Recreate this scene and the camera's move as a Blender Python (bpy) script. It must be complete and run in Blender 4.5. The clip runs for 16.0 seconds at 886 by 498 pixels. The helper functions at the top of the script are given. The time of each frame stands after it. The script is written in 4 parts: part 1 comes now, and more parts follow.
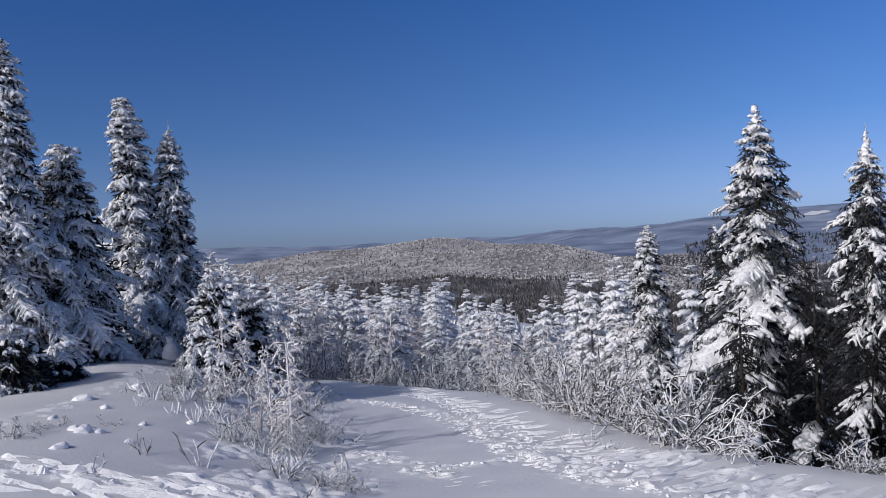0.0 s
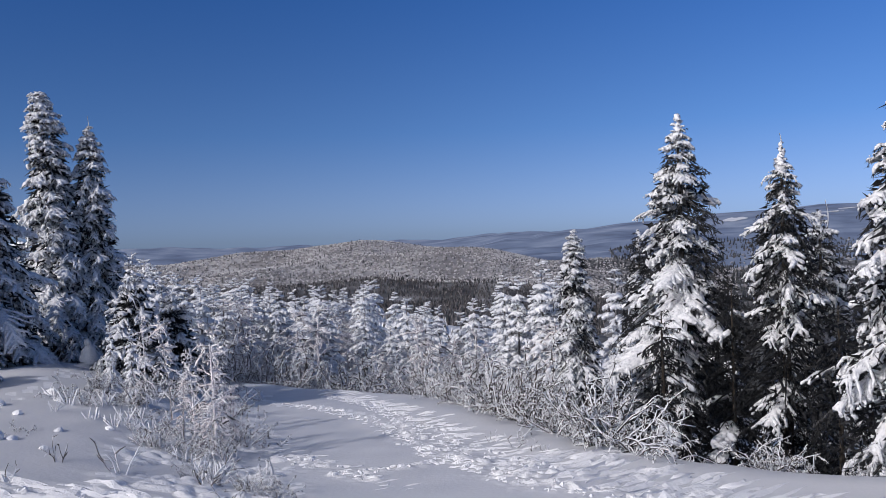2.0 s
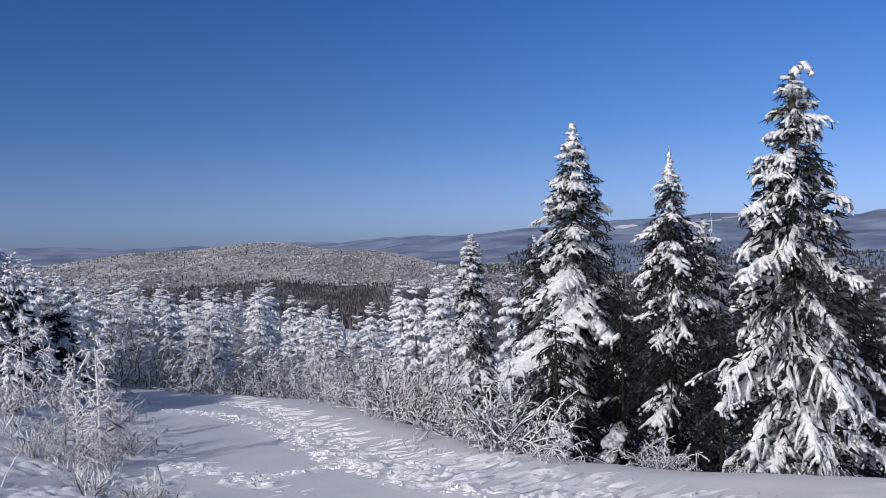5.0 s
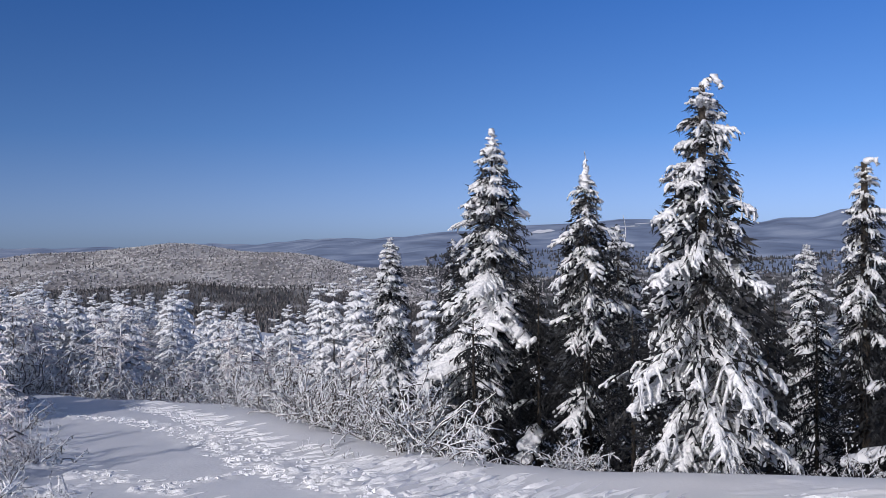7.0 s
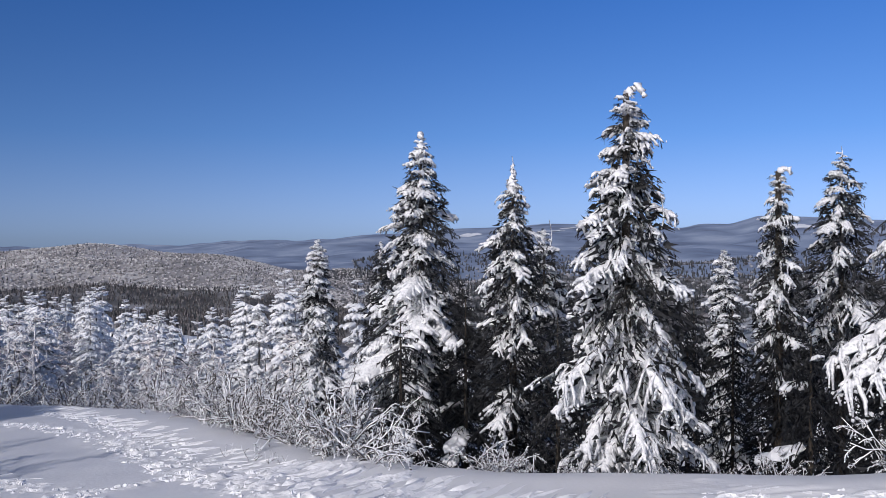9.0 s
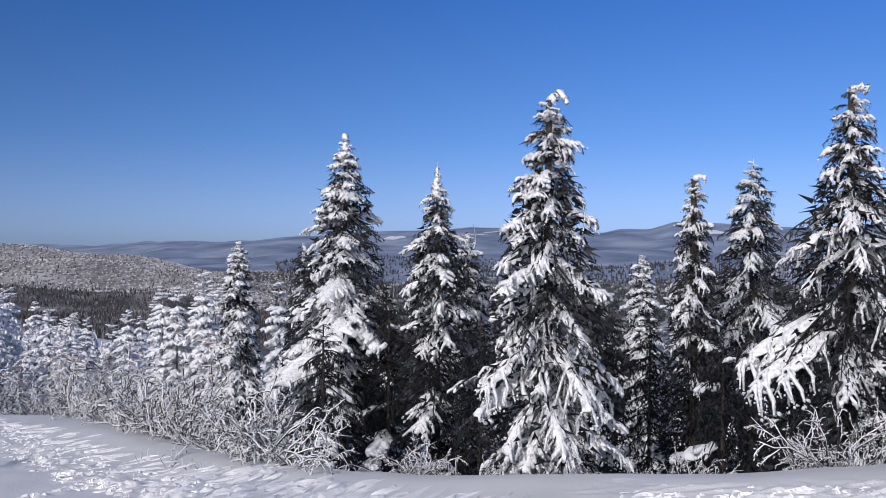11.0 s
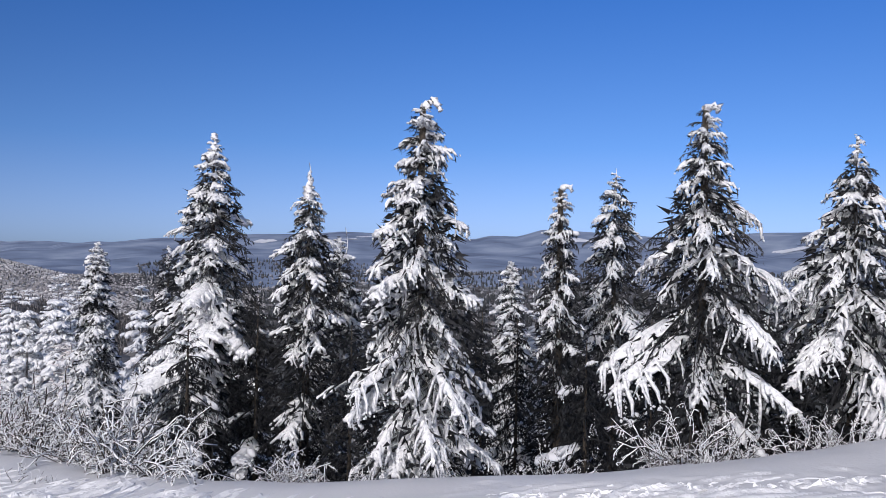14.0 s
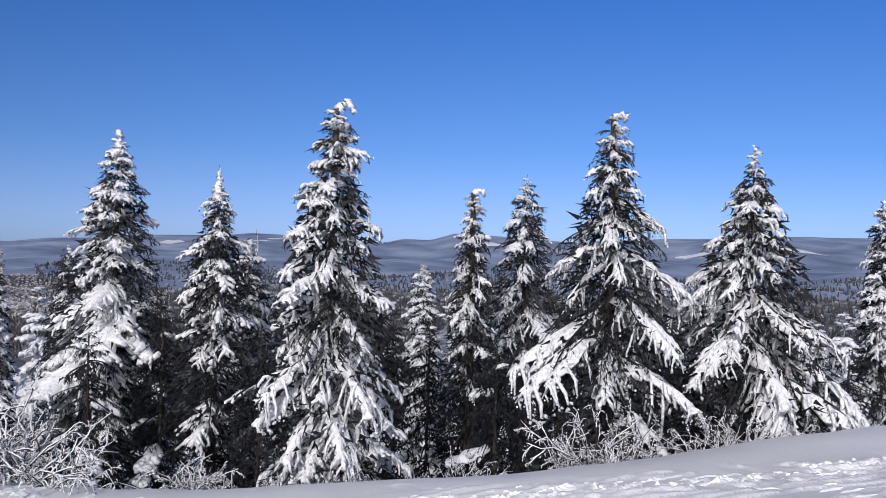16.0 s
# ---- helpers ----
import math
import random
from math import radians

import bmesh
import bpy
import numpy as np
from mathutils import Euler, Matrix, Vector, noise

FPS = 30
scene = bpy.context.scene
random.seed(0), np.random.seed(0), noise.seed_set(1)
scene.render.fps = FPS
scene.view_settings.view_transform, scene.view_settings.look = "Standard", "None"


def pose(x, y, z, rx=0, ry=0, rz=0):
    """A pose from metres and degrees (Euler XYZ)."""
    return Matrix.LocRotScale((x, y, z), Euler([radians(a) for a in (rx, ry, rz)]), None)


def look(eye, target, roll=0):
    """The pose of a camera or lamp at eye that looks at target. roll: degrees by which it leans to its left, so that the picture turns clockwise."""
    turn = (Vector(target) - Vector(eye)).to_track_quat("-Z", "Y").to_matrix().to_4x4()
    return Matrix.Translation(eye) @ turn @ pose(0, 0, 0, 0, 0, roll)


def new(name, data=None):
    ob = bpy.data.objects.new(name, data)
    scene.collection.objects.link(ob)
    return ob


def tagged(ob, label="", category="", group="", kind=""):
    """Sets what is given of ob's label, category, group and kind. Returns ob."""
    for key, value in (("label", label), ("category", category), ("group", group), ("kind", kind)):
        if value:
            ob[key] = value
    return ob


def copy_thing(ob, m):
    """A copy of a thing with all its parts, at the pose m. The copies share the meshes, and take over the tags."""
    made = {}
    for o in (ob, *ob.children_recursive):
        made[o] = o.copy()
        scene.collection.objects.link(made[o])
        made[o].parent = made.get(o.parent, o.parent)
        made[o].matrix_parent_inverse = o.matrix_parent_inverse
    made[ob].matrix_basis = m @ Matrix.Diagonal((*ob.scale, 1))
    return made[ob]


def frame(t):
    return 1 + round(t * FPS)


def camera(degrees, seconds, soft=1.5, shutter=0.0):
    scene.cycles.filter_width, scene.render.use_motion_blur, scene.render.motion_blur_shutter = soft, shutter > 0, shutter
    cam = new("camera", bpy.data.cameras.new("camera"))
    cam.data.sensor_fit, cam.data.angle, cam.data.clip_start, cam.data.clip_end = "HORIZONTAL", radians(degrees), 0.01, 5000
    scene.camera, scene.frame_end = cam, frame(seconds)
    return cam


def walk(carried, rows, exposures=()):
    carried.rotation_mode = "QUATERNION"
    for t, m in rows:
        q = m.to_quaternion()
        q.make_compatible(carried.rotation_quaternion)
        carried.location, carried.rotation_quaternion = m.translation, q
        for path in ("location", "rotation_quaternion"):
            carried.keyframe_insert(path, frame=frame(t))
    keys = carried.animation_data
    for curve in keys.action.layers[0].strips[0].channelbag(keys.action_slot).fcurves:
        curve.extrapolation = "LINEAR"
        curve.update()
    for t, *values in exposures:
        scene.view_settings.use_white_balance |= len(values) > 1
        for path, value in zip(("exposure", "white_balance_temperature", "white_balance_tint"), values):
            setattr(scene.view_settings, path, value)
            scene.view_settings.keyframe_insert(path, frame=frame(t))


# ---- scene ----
# ---------------------------------------------------------------- camera
cam = camera(55.25, 16.0, soft=0.85)
EYE = (0.0, 0.0, 1.7)
PATH = [
    (0.0, 89.05, 2.64, -0.11), (0.5, 89.04, 2.54, -1.11), (1.0, 89.03, 2.40, -2.47), (1.5, 89.02, 2.22, -3.83),
    (2.0, 89.03, 2.08, -4.92), (2.5, 89.02, 1.92, -6.17), (3.0, 89.01, 1.83, -7.40), (3.5, 89.02, 1.72, -8.45),
    (4.0, 89.04, 1.60, -9.43), (6.5, 89.16, 0.83, -15.89), (7.0, 89.20, 0.69, -17.23), (7.5, 89.24, 0.53, -18.40),
    (8.0, 89.28, 0.42, -19.50), (8.5, 89.31, 0.30, -20.67), (9.0, 89.36, 0.16, -22.09), (11.5, 89.63, -0.49, -28.58),
    (12.0, 89.70, -0.63, -30.06), (12.5, 89.79, -0.80, -31.55), (13.0, 89.86, -0.94, -33.04), (13.5, 89.93, -1.05, -34.20),
    (14.0, 90.02, -1.16, -35.84), (14.5, 90.10, -1.29, -37.27), (15.0, 90.20, -1.43, -38.98), (15.5, 90.30, -1.56, -40.49),
    (16.0, 90.38, -1.68, -41.74)]
EXPOSURES = [(0.0, -0.16), (7.0, -0.1), (16.0, -0.01)]
walk(cam, [(t, pose(*EYE, rx, ry, rz)) for t, rx, ry, rz in PATH], EXPOSURES)

# ---------------------------------------------------------------- sky and sun
SUN_AZ, SUN_EL = -125.0, 34.0          # degrees clockwise from +y, and above the horizon
world = bpy.data.worlds.new("winter_sky")
scene.world = world
world.use_nodes = True
wn = world.node_tree.nodes
sky = wn.new("ShaderNodeTexSky")
sky.sky_type, sky.sun_disc = "NISHITA", False
sky.sun_elevation, sky.sun_rotation = radians(SUN_EL), radians(SUN_AZ)
sky.altitude, sky.air_density, sky.dust_density, sky.ozone_density = 900, 1.0, 0.6, 1.0
wn["Background"].inputs["Strength"].default_value = 0.052
# clear mountain air: the sky's own brightness, its hue from pale blue at the horizon to deep blue overhead
wl = world.node_tree.links.new
bright = wn.new("ShaderNodeRGBToBW")
wl(sky.outputs["Color"], bright.inputs["Color"])
toward = wn.new("ShaderNodeTexCoord")
parts3 = wn.new("ShaderNodeSeparateXYZ")
wl(toward.outputs["Generated"], parts3.inputs["Vector"])
hue = wn.new("ShaderNodeValToRGB")
hue.color_ramp.elements[0].position, hue.color_ramp.elements[1].position = 0.0, 0.34
hue.color_ramp.elements[0].color, hue.color_ramp.elements[1].color = (0.76, 1.07, 1.64, 1), (0.21, 0.95, 3.4, 1)
hue.color_ramp.elements.new(0.12).color = (0.41, 0.98, 2.35, 1)
hue.color_ramp.elements.new(0.45).color = (0.3, 0.97, 2.9, 1)
hue.color_ramp.elements.new(0.66).color = (0.55, 0.97, 2.3, 1)
wl(parts3.outputs["Z"], hue.inputs["Fac"])
# towards the sun the sky grows paler and brighter
sun_side = wn.new("ShaderNodeVectorMath")
sun_side.operation = "DOT_PRODUCT"
wl(toward.outputs["Generated"], sun_side.inputs[0])
sun_side.inputs[1].default_value = (math.sin(radians(SUN_AZ)), math.cos(radians(SUN_AZ)), 0.3)
glow = wn.new("ShaderNodeMapRange")
glow.interpolation_type = "SMOOTHSTEP"
glow.inputs["From Min"].default_value, glow.inputs["From Max"].default_value = 0.5, 1.1
wl(sun_side.outputs["Value"], glow.inputs["Value"])
pale = wn.new("ShaderNodeMix")
pale.data_type = "RGBA"
wl(glow.outputs["Result"], pale.inputs["Factor"])
wl(hue.outputs["Color"], pale.inputs["A"])
pale.inputs["B"].default_value = (9.6, 9.0, 8.6, 1)
tint = wn.new("ShaderNodeVectorMath")
tint.operation = "MULTIPLY"
# and lightens away from the deep blue ahead, towards the south-east
east = wn.new("ShaderNodeMapRange")
east.interpolation_type = "SMOOTHSTEP"
east.inputs["From Min"].default_value, east.inputs["From Max"].default_value = -0.35, 1.0
east.inputs["To Min"].default_value, east.inputs["To Max"].default_value = 0.82, 1.2
wl(parts3.outputs["X"], east.inputs["Value"])
level = wn.new("ShaderNodeMath")
level.operation = "MULTIPLY"
wl(bright.outputs["Val"], level.inputs[0])
wl(east.outputs["Result"], level.inputs[1])
wl(level.outputs["Value"], tint.inputs[0])
wl(pale.outputs["Result"], tint.inputs[1])
wl(tint.outputs["Vector"], wn["Background"].inputs["Color"])
sun_data = bpy.data.lights.new("sun", "SUN")
sun_data.energy, sun_data.angle, sun_data.color = 2.08, radians(0.53), (1.0, 0.955, 0.99)
sun = new("sun", sun_data)
sa, se = radians(SUN_AZ), radians(SUN_EL)
sun.matrix_world = look((0, 0, 0), (-math.cos(se) * math.sin(sa), -math.cos(se) * math.cos(sa), -math.sin(se)))
sun.location = (-60, -20, 60)


# ---------------------------------------------------------------- materials
def material(name, colours, scale=4.0, rough=0.6, bump=0.0, bump_scale=40.0, spread=0.0, specular=0.3, detail=6.0):
    """A grained surface: colours mixed by noise at two scales, with fine relief."""
    m = bpy.data.materials.new(name)
    m.use_nodes = True
    nt = m.node_tree
    n, link = nt.nodes, nt.links.new
    b = n["Principled BSDF"]
    b.inputs["Roughness"].default_value = rough
    b.inputs["Specular IOR Level"].default_value = specular
    co = n.new("ShaderNodeNewGeometry")
    big = n.new("ShaderNodeTexNoise")
    big.inputs["Scale"].default_value, big.inputs["Detail"].default_value = scale, detail
    link(co.outputs["Position"], big.inputs["Vector"])
    ramp = n.new("ShaderNodeValToRGB")
    els = ramp.color_ramp.elements
    els[0].position, els[1].position = 0.32, 0.68
    els[0].color, els[1].color = (*colours[0], 1), (*colours[-1], 1)
    if len(colours) == 3:
        els.new(0.5).color = (*colours[1], 1)
    value = big.outputs["Fac"]
    if spread:
        isl = n.new("ShaderNodeMath")
        isl.operation = "MULTIPLY_ADD"
        link(co.outputs["Random Per Island"], isl.inputs[0])
        isl.inputs[1].default_value = spread
        half = n.new("ShaderNodeMath")
        half.operation = "SUBTRACT"
        link(value, half.inputs[0])
        half.inputs[1].default_value = spread / 2
        link(half.outputs[0], isl.inputs[2])
        value = isl.outputs[0]
    link(value, ramp.inputs["Fac"])
    link(ramp.outputs["Color"], b.inputs["Base Color"])
    if bump:
        fine = n.new("ShaderNodeTexNoise")
        fine.inputs["Scale"].default_value, fine.inputs["Detail"].default_value = bump_scale, 5
        link(co.outputs["Position"], fine.inputs["Vector"])
        bp = n.new("ShaderNodeBump")
        bp.inputs["Strength"].default_value, bp.inputs["Distance"].default_value = bump, 0.02
        link(fine.outputs["Fac"], bp.inputs["Height"])
        link(bp.outputs["Normal"], b.inputs["Normal"])
    return m


SNOW = material("snow_crust", [(0.66, 0.67, 0.69), (0.75, 0.75, 0.76)], 0.7, 0.5, 0.2, 22)
# broken snow, paler than the crust: sunlight it catches is put into the colour
LOOSE_SNOW = material("sunlit_broken_snow", [(0.82, 0.83, 0.85), (0.92, 0.92, 0.93)], 3, 0.6, 0.5, 30)
TREE_SNOW = material("tree_snow", [(0.78, 0.80, 0.84), (0.90, 0.90, 0.91)], 6, 0.6, 0.5, 30)
# near-black needles: shade inside crowns and on low boughs put into the colour
SHADE_NEEDLE = material("needles", [(0.006, 0.007, 0.008), (0.013, 0.014, 0.016), (0.022, 0.023, 0.026)], 3, 0.65, spread=0.6)
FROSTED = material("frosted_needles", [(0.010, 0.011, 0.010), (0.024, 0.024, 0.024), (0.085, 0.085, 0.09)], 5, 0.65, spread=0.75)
BOUGH_SNOW = material("snow_on_needles", [(0.60, 0.61, 0.64), (0.84, 0.85, 0.87), (0.92, 0.92, 0.93)], 22, 0.6, 0.8, 55, spread=0.15, detail=3.0)
BARK = material("bark", [(0.03, 0.025, 0.02), (0.09, 0.075, 0.06)], 12, 0.85, 0.6, 60)
TWIG = material("twig_bark", [(0.03, 0.025, 0.022), (0.085, 0.07, 0.06)], 8, 0.8, spread=0.4)
RIMED = material("rimed_needles", [(0.03, 0.03, 0.03), (0.13, 0.13, 0.13), (0.42, 0.42, 0.43)], 2, 0.65, spread=0.7)
RIMED_TWIG = material("rimed_bark", [(0.1, 0.09, 0.085), (0.4, 0.39, 0.38)], 4, 0.75, spread=0.5)
FROST = material("frost", [(0.78, 0.72, 0.72), (0.92, 0.92, 0.92)], 1.2, 0.6, spread=0.4)
FAR_FROST = material("far_frost", [(0.27, 0.26, 0.26), (0.42, 0.405, 0.405), (0.60, 0.59, 0.59)], 0.012, 0.7, spread=0.7)
VALLEY_RIME = material("thinly_rimed_wood", [(0.08, 0.075, 0.08), (0.16, 0.155, 0.165), (0.36, 0.36, 0.38)], 0.02, 0.75, spread=0.8)
DIM_WOOD = material("leafless_wood", [(0.06, 0.055, 0.055), (0.11, 0.10, 0.10), (0.20, 0.19, 0.19)], 0.02, 0.8, spread=0.8)
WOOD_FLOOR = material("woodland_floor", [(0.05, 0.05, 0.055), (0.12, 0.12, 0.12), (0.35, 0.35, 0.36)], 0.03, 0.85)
HILL_FLOOR = material("rimed_hillside", [(0.22, 0.21, 0.21), (0.36, 0.35, 0.35), (0.54, 0.53, 0.53)], 0.015, 0.8)
FAR_DARK = material("far_spruce", [(0.03, 0.035, 0.04), (0.07, 0.075, 0.08)], 0.02, 0.8, spread=0.6)
# far woods and mountains tinted blue: distance haze put into the base colour
HAZY_LAND = material("hazy_woodland", [(0.12, 0.155, 0.235), (0.205, 0.26, 0.37), (0.32, 0.375, 0.48)], 0.006, 0.85, detail=14)
CLEARING = material("snowy_clearing", [(0.6, 0.63, 0.68), (0.8, 0.82, 0.86)], 0.02, 0.7)

# ---------------------------------------------------------------- mesh helpers
rng = np.random.default_rng(7)


class Buf:
    """Vertices, faces and material indices of one mesh in the making."""

    def __init__(self):
        self.v, self.f, self.m, self.n = [], [], [], 0

    def add(self, verts, faces, mats=0):
        self.v.append(np.asarray(verts, float))
        self.f.extend([tuple(i + self.n for i in f) for f in faces])
        self.m.extend(mats if isinstance(mats, list) else [mats] * len(faces))
        self.n += len(verts)

    def mesh(self, name, mats, smooth=True):
        me = bpy.data.meshes.new(name)
        me.from_pydata(np.concatenate(self.v).tolist(), [], self.f)
        for m in mats:
            me.materials.append(m)
        if len(mats) > 1:
            me.polygons.foreach_set("material_index", self.m)
        if smooth:
            me.polygons.foreach_set("use_smooth", [True] * len(self.f))
        me.update()
        return me


def tube(buf, pts, radii, sides=5, flat=1.0, mats=None, top=(0, 0, 0)):
    """A tube along pts. mats: (upper, lower) material indices; flat: height over width."""
    P = np.asarray(pts, float)
    T = np.gradient(P, axis=0)
    T /= np.linalg.norm(T, axis=1)[:, None] + 1e-9
    S = np.cross(T, (0.0, 0.0, 1.0))
    ln = np.linalg.norm(S, axis=1)
    S[ln < 0.15] = (1.0, 0.0, 0.0)
    S -= T * (S * T).sum(1)[:, None]
    S /= np.linalg.norm(S, axis=1)[:, None]
    U = np.cross(S, T)
    a = (np.arange(sides) + (0.5 if mats is None or sides == 3 else 0.0)) / sides * 2 * np.pi
    R = np.asarray(radii, float)[:, None, None]
    ring = P[:, None] + R * (np.cos(a)[None, :, None] * S[:, None] + flat * np.sin(a)[None, :, None] * U[:, None]) + np.asarray(top)
    faces, ms = [], []
    k = len(P)
    low = 0.1 if sides == 3 and rng.random() < 0.5 else -0.2
    for i in range(k - 1):
        for j in range(sides):
            j2 = (j + 1) % sides
            faces.append((i * sides + j, i * sides + j2, (i + 1) * sides + j2, (i + 1) * sides + j))
            mid = (a[j] + np.pi / sides) % (2 * np.pi)
            ms.append(0 if mats is None else mats[0] if np.sin(mid) > low else mats[1])
    faces.append(tuple(range((k - 1) * sides, k * sides)))
    ms.append(ms[-1])
    buf.add(ring.reshape(-1, 3), faces, ms)


def blades(buf, base, way, length, width, mat=0):
    """Many single narrow needles' sprays, as slim triangles: base and way are n x 3."""
    n = len(base)
    side = np.cross(way, rng.normal(size=(n, 3)))
    side /= np.linalg.norm(side, axis=1)[:, None] + 1e-9
    L, W = np.asarray(length).reshape(-1, 1), np.asarray(width).reshape(-1, 1)
    v = np.stack([base - side * W / 2, base + side * W / 2, base + way * L], 1).reshape(-1, 3)
    buf.add(v, [(3 * i, 3 * i + 1, 3 * i + 2) for i in range(n)], mat)


def part(name, me, parent, label="", m=None):
    ob = new(name, me)
    ob.parent = parent
    if m is not None:
        ob.matrix_local = m
    return tagged(ob, label) if label else ob


def smooth(a, b, x):
    t = np.clip((x - a) / (b - a), 0, 1)
    return t * t * (3 - 2 * t)


# ---------------------------------------------------------------- the lie of the land
LIP = [(-22, 58), (-9, 34), (-3.1, 23.4), (-1.2, 20.0), (0.65, 17.4), (1.5, 13.7), (1.95, 11.3), (2.35, 9.7), (2.95, 8.4), (3.7, 7.25),
       (5.0, 6.2), (5.8, 5.5), (6.9, 5.0), (8.2, 4.5), (10.4, 3.8), (16, 1.5), (40, -10)]
BANK = [(-0.3, -6), (-0.4, 3), (-0.6, 6), (-0.9, 7.9), (-1.4, 10.6), (-1.75, 12.8), (-3.3, 20.3), (-10, 33), (-25, 58)]


def side_distance(x, y, line):
    """Signed distance to a line of points: positive to the right of its run."""
    best, sign = np.full(x.shape, 1e9), np.ones(x.shape)
    for (ax, ay), (bx, by) in zip(line[:-1], line[1:]):
        dx, dy = bx - ax, by - ay
        t = np.clip(((x - ax) * dx + (y - ay) * dy) / (dx * dx + dy * dy), 0, 1)
        d = np.hypot(x - ax - t * dx, y - ay - t * dy)
        cr = (x - ax) * dy - (y - ay) * dx
        near = d < best
        best[near], sign[near] = d[near], np.where(cr[near] > 0, 1, -1)
    return best * sign


FAR_R = np.log([20, 40, 80, 150, 300, 600, 1300, 2500, 4900])
FAR_AZ = [-180, -110, -60, -30, -15, 0, 20, 45, 75, 110, 180]
FAR_Z = np.array([
    [2, 3, 6, 10, 15, 20, 20, 0, 0], [1, 1, 2, 3, 5, 5, 5, -10, 0], [-0.3, 0, 0, 0, -3, -8, -15, -20, -20],
    [-0.3, -0.6, -2, -4, -12, -28, -50, -50, -20], [-1.2, -3.5, -8, -14, -26, -42, -60, -55, -20],
    [-2.2, -5.2, -10.5, -17, -30, -50, -65, -60, -20], [-3, -7.5, -15, -26, -46, -66, -66, -40, 5],
    [-3.8, -8.5, -18, -30, -52, -70, -62, -22, 45], [-3, -7, -15, -28, -48, -62, -50, -15, 60],
    [0, 0, -5, -10, -20, -30, -30, -30, -30], [2, 3, 6, 10, 15, 20, 20, 0, 0]])
HILL = [(-40, -30), (-20, -30), (-13.4, -29), (-10.3, -26), (-8.9, -22.5), (-7.3, -19), (-5.4, -14.5), (-3.4, -7), (-0.7, -1.5), (1.1, -3.5), (2.9, -7.5),
        (4.7, -12.5), (6.5, -18), (8.7, -26), (12, -45), (20, -64), (180, -64)]
RANGE = [(-180, -1.6), (4, -1.6), (6.5, -1.0), (8, -0.66), (9.1, -0.42), (11, -0.32), (11.7, -0.08), (14, 0.04), (15.9, 0.2), (18.1, 0.4), (22.8, 0.7), (27.5, 0.9), (29, 1.05),
         (31.2, 0.95), (38, 0.72), (39, 0.92), (40.9, 0.98), (42.5, 1.43), (44.4, 1.4), (50, 1.05), (57.6, 1.5), (64, 1.7), (67.2, 1.72), (80, 1.7), (120, -0.8), (180, -0.8)]



def bumps(x, y, scale, seed):
    """A smooth rolling of sines in several directions, about -1 to 1."""
    r = np.random.default_rng(seed)
    s = np.zeros(np.shape(x))
    for k in range(7):
        a, p, f = r.uniform(0, 6.28, 2).tolist() + [r.uniform(0.6, 1.8)]
        s += np.sin((x * np.cos(a) + y * np.sin(a)) * f * 6.28 / scale + p) / 2.6
    return s


def land(x, y):
    x, y = np.asarray(x, float), np.asarray(y, float)
    r, az = np.hypot(x, y) + 1e-6, np.degrees(np.arctan2(x, y))
    d = -side_distance(x, y, LIP)
    over = np.clip(d, 0, 8)
    near = 0.02 * x - 0.09 * y - 0.5 * (np.sqrt(over * over + 0.35) - 0.59) * (over > 0) + 0.03 * np.exp(-((d + 0.25) / 0.35) ** 2)
    b = -side_distance(x, y, BANK)
    near += 0.25 * smooth(-0.25, 2.3, b) + 0.085 * np.clip(y - 4, 0, 10.5) * smooth(-0.3, 3.8, b)
    near += 0.018 * bumps(x, y, 4, 3) + 0.005 * bumps(x, y, 1.2, 4)
    lr = np.log(r)
    i = np.clip(np.searchsorted(FAR_AZ, az) - 1, 0, len(FAR_AZ) - 2)
    u = (az - np.take(FAR_AZ, i)) / (np.take(FAR_AZ, i + 1) - np.take(FAR_AZ, i))
    u = u * u * (3 - 2 * u)
    j = np.clip(np.searchsorted(FAR_R, lr) - 1, 0, len(FAR_R) - 2)
    v = np.clip((lr - FAR_R[j]) / (FAR_R[j + 1] - FAR_R[j]), 0, 1)
    far = (FAR_Z[i, j] * (1 - u) + FAR_Z[i + 1, j] * u) * (1 - v) + (FAR_Z[i, j + 1] * (1 - u) + FAR_Z[i + 1, j + 1] * u) * v
    far += 0.006 * np.minimum(r, 900) * bumps(x, y, 260, 5) * smooth(60, 200, r)
    hill = np.interp(az, *zip(*HILL)) - 5
    far += (hill + 64) * np.exp(-((r - 1300) / 330.0) ** 2)
    ridge = 1.7 + 3700 * np.tan(np.radians(np.interp(az, *zip(*RANGE)))) + 2.0 * bumps(az, az * 0, 5, 8)
    w = np.exp(-((r - 3700) / 620.0) ** 2)
    far = far * (1 - w) + ridge * w
    far += 14 * bumps(x, y, 1100, 9) * smooth(1500, 2400, r) * (1 - w)
    k = smooth(15, 38, r)
    return near * (1 - k) + far * k


def ground_z(x, y):
    return float(land(np.array([x]), np.array([y]))[0])


def spot(az, r):
    return r * math.sin(radians(az)), r * math.cos(radians(az))


# ---------------------------------------------------------------- the snow and its tracks
def along(line, step):
    """Points and headings at even steps along a line of points."""
    P = np.array(line, float)
    L = np.r_[0, np.cumsum(np.hypot(*np.diff(P, axis=0).T))]
    s = np.arange(0, L[-1], step)
    x, y = np.interp(s, L, P[:, 0]), np.interp(s, L, P[:, 1])
    h = np.arctan2(np.gradient(y), np.gradient(x))
    return x, y, h, s


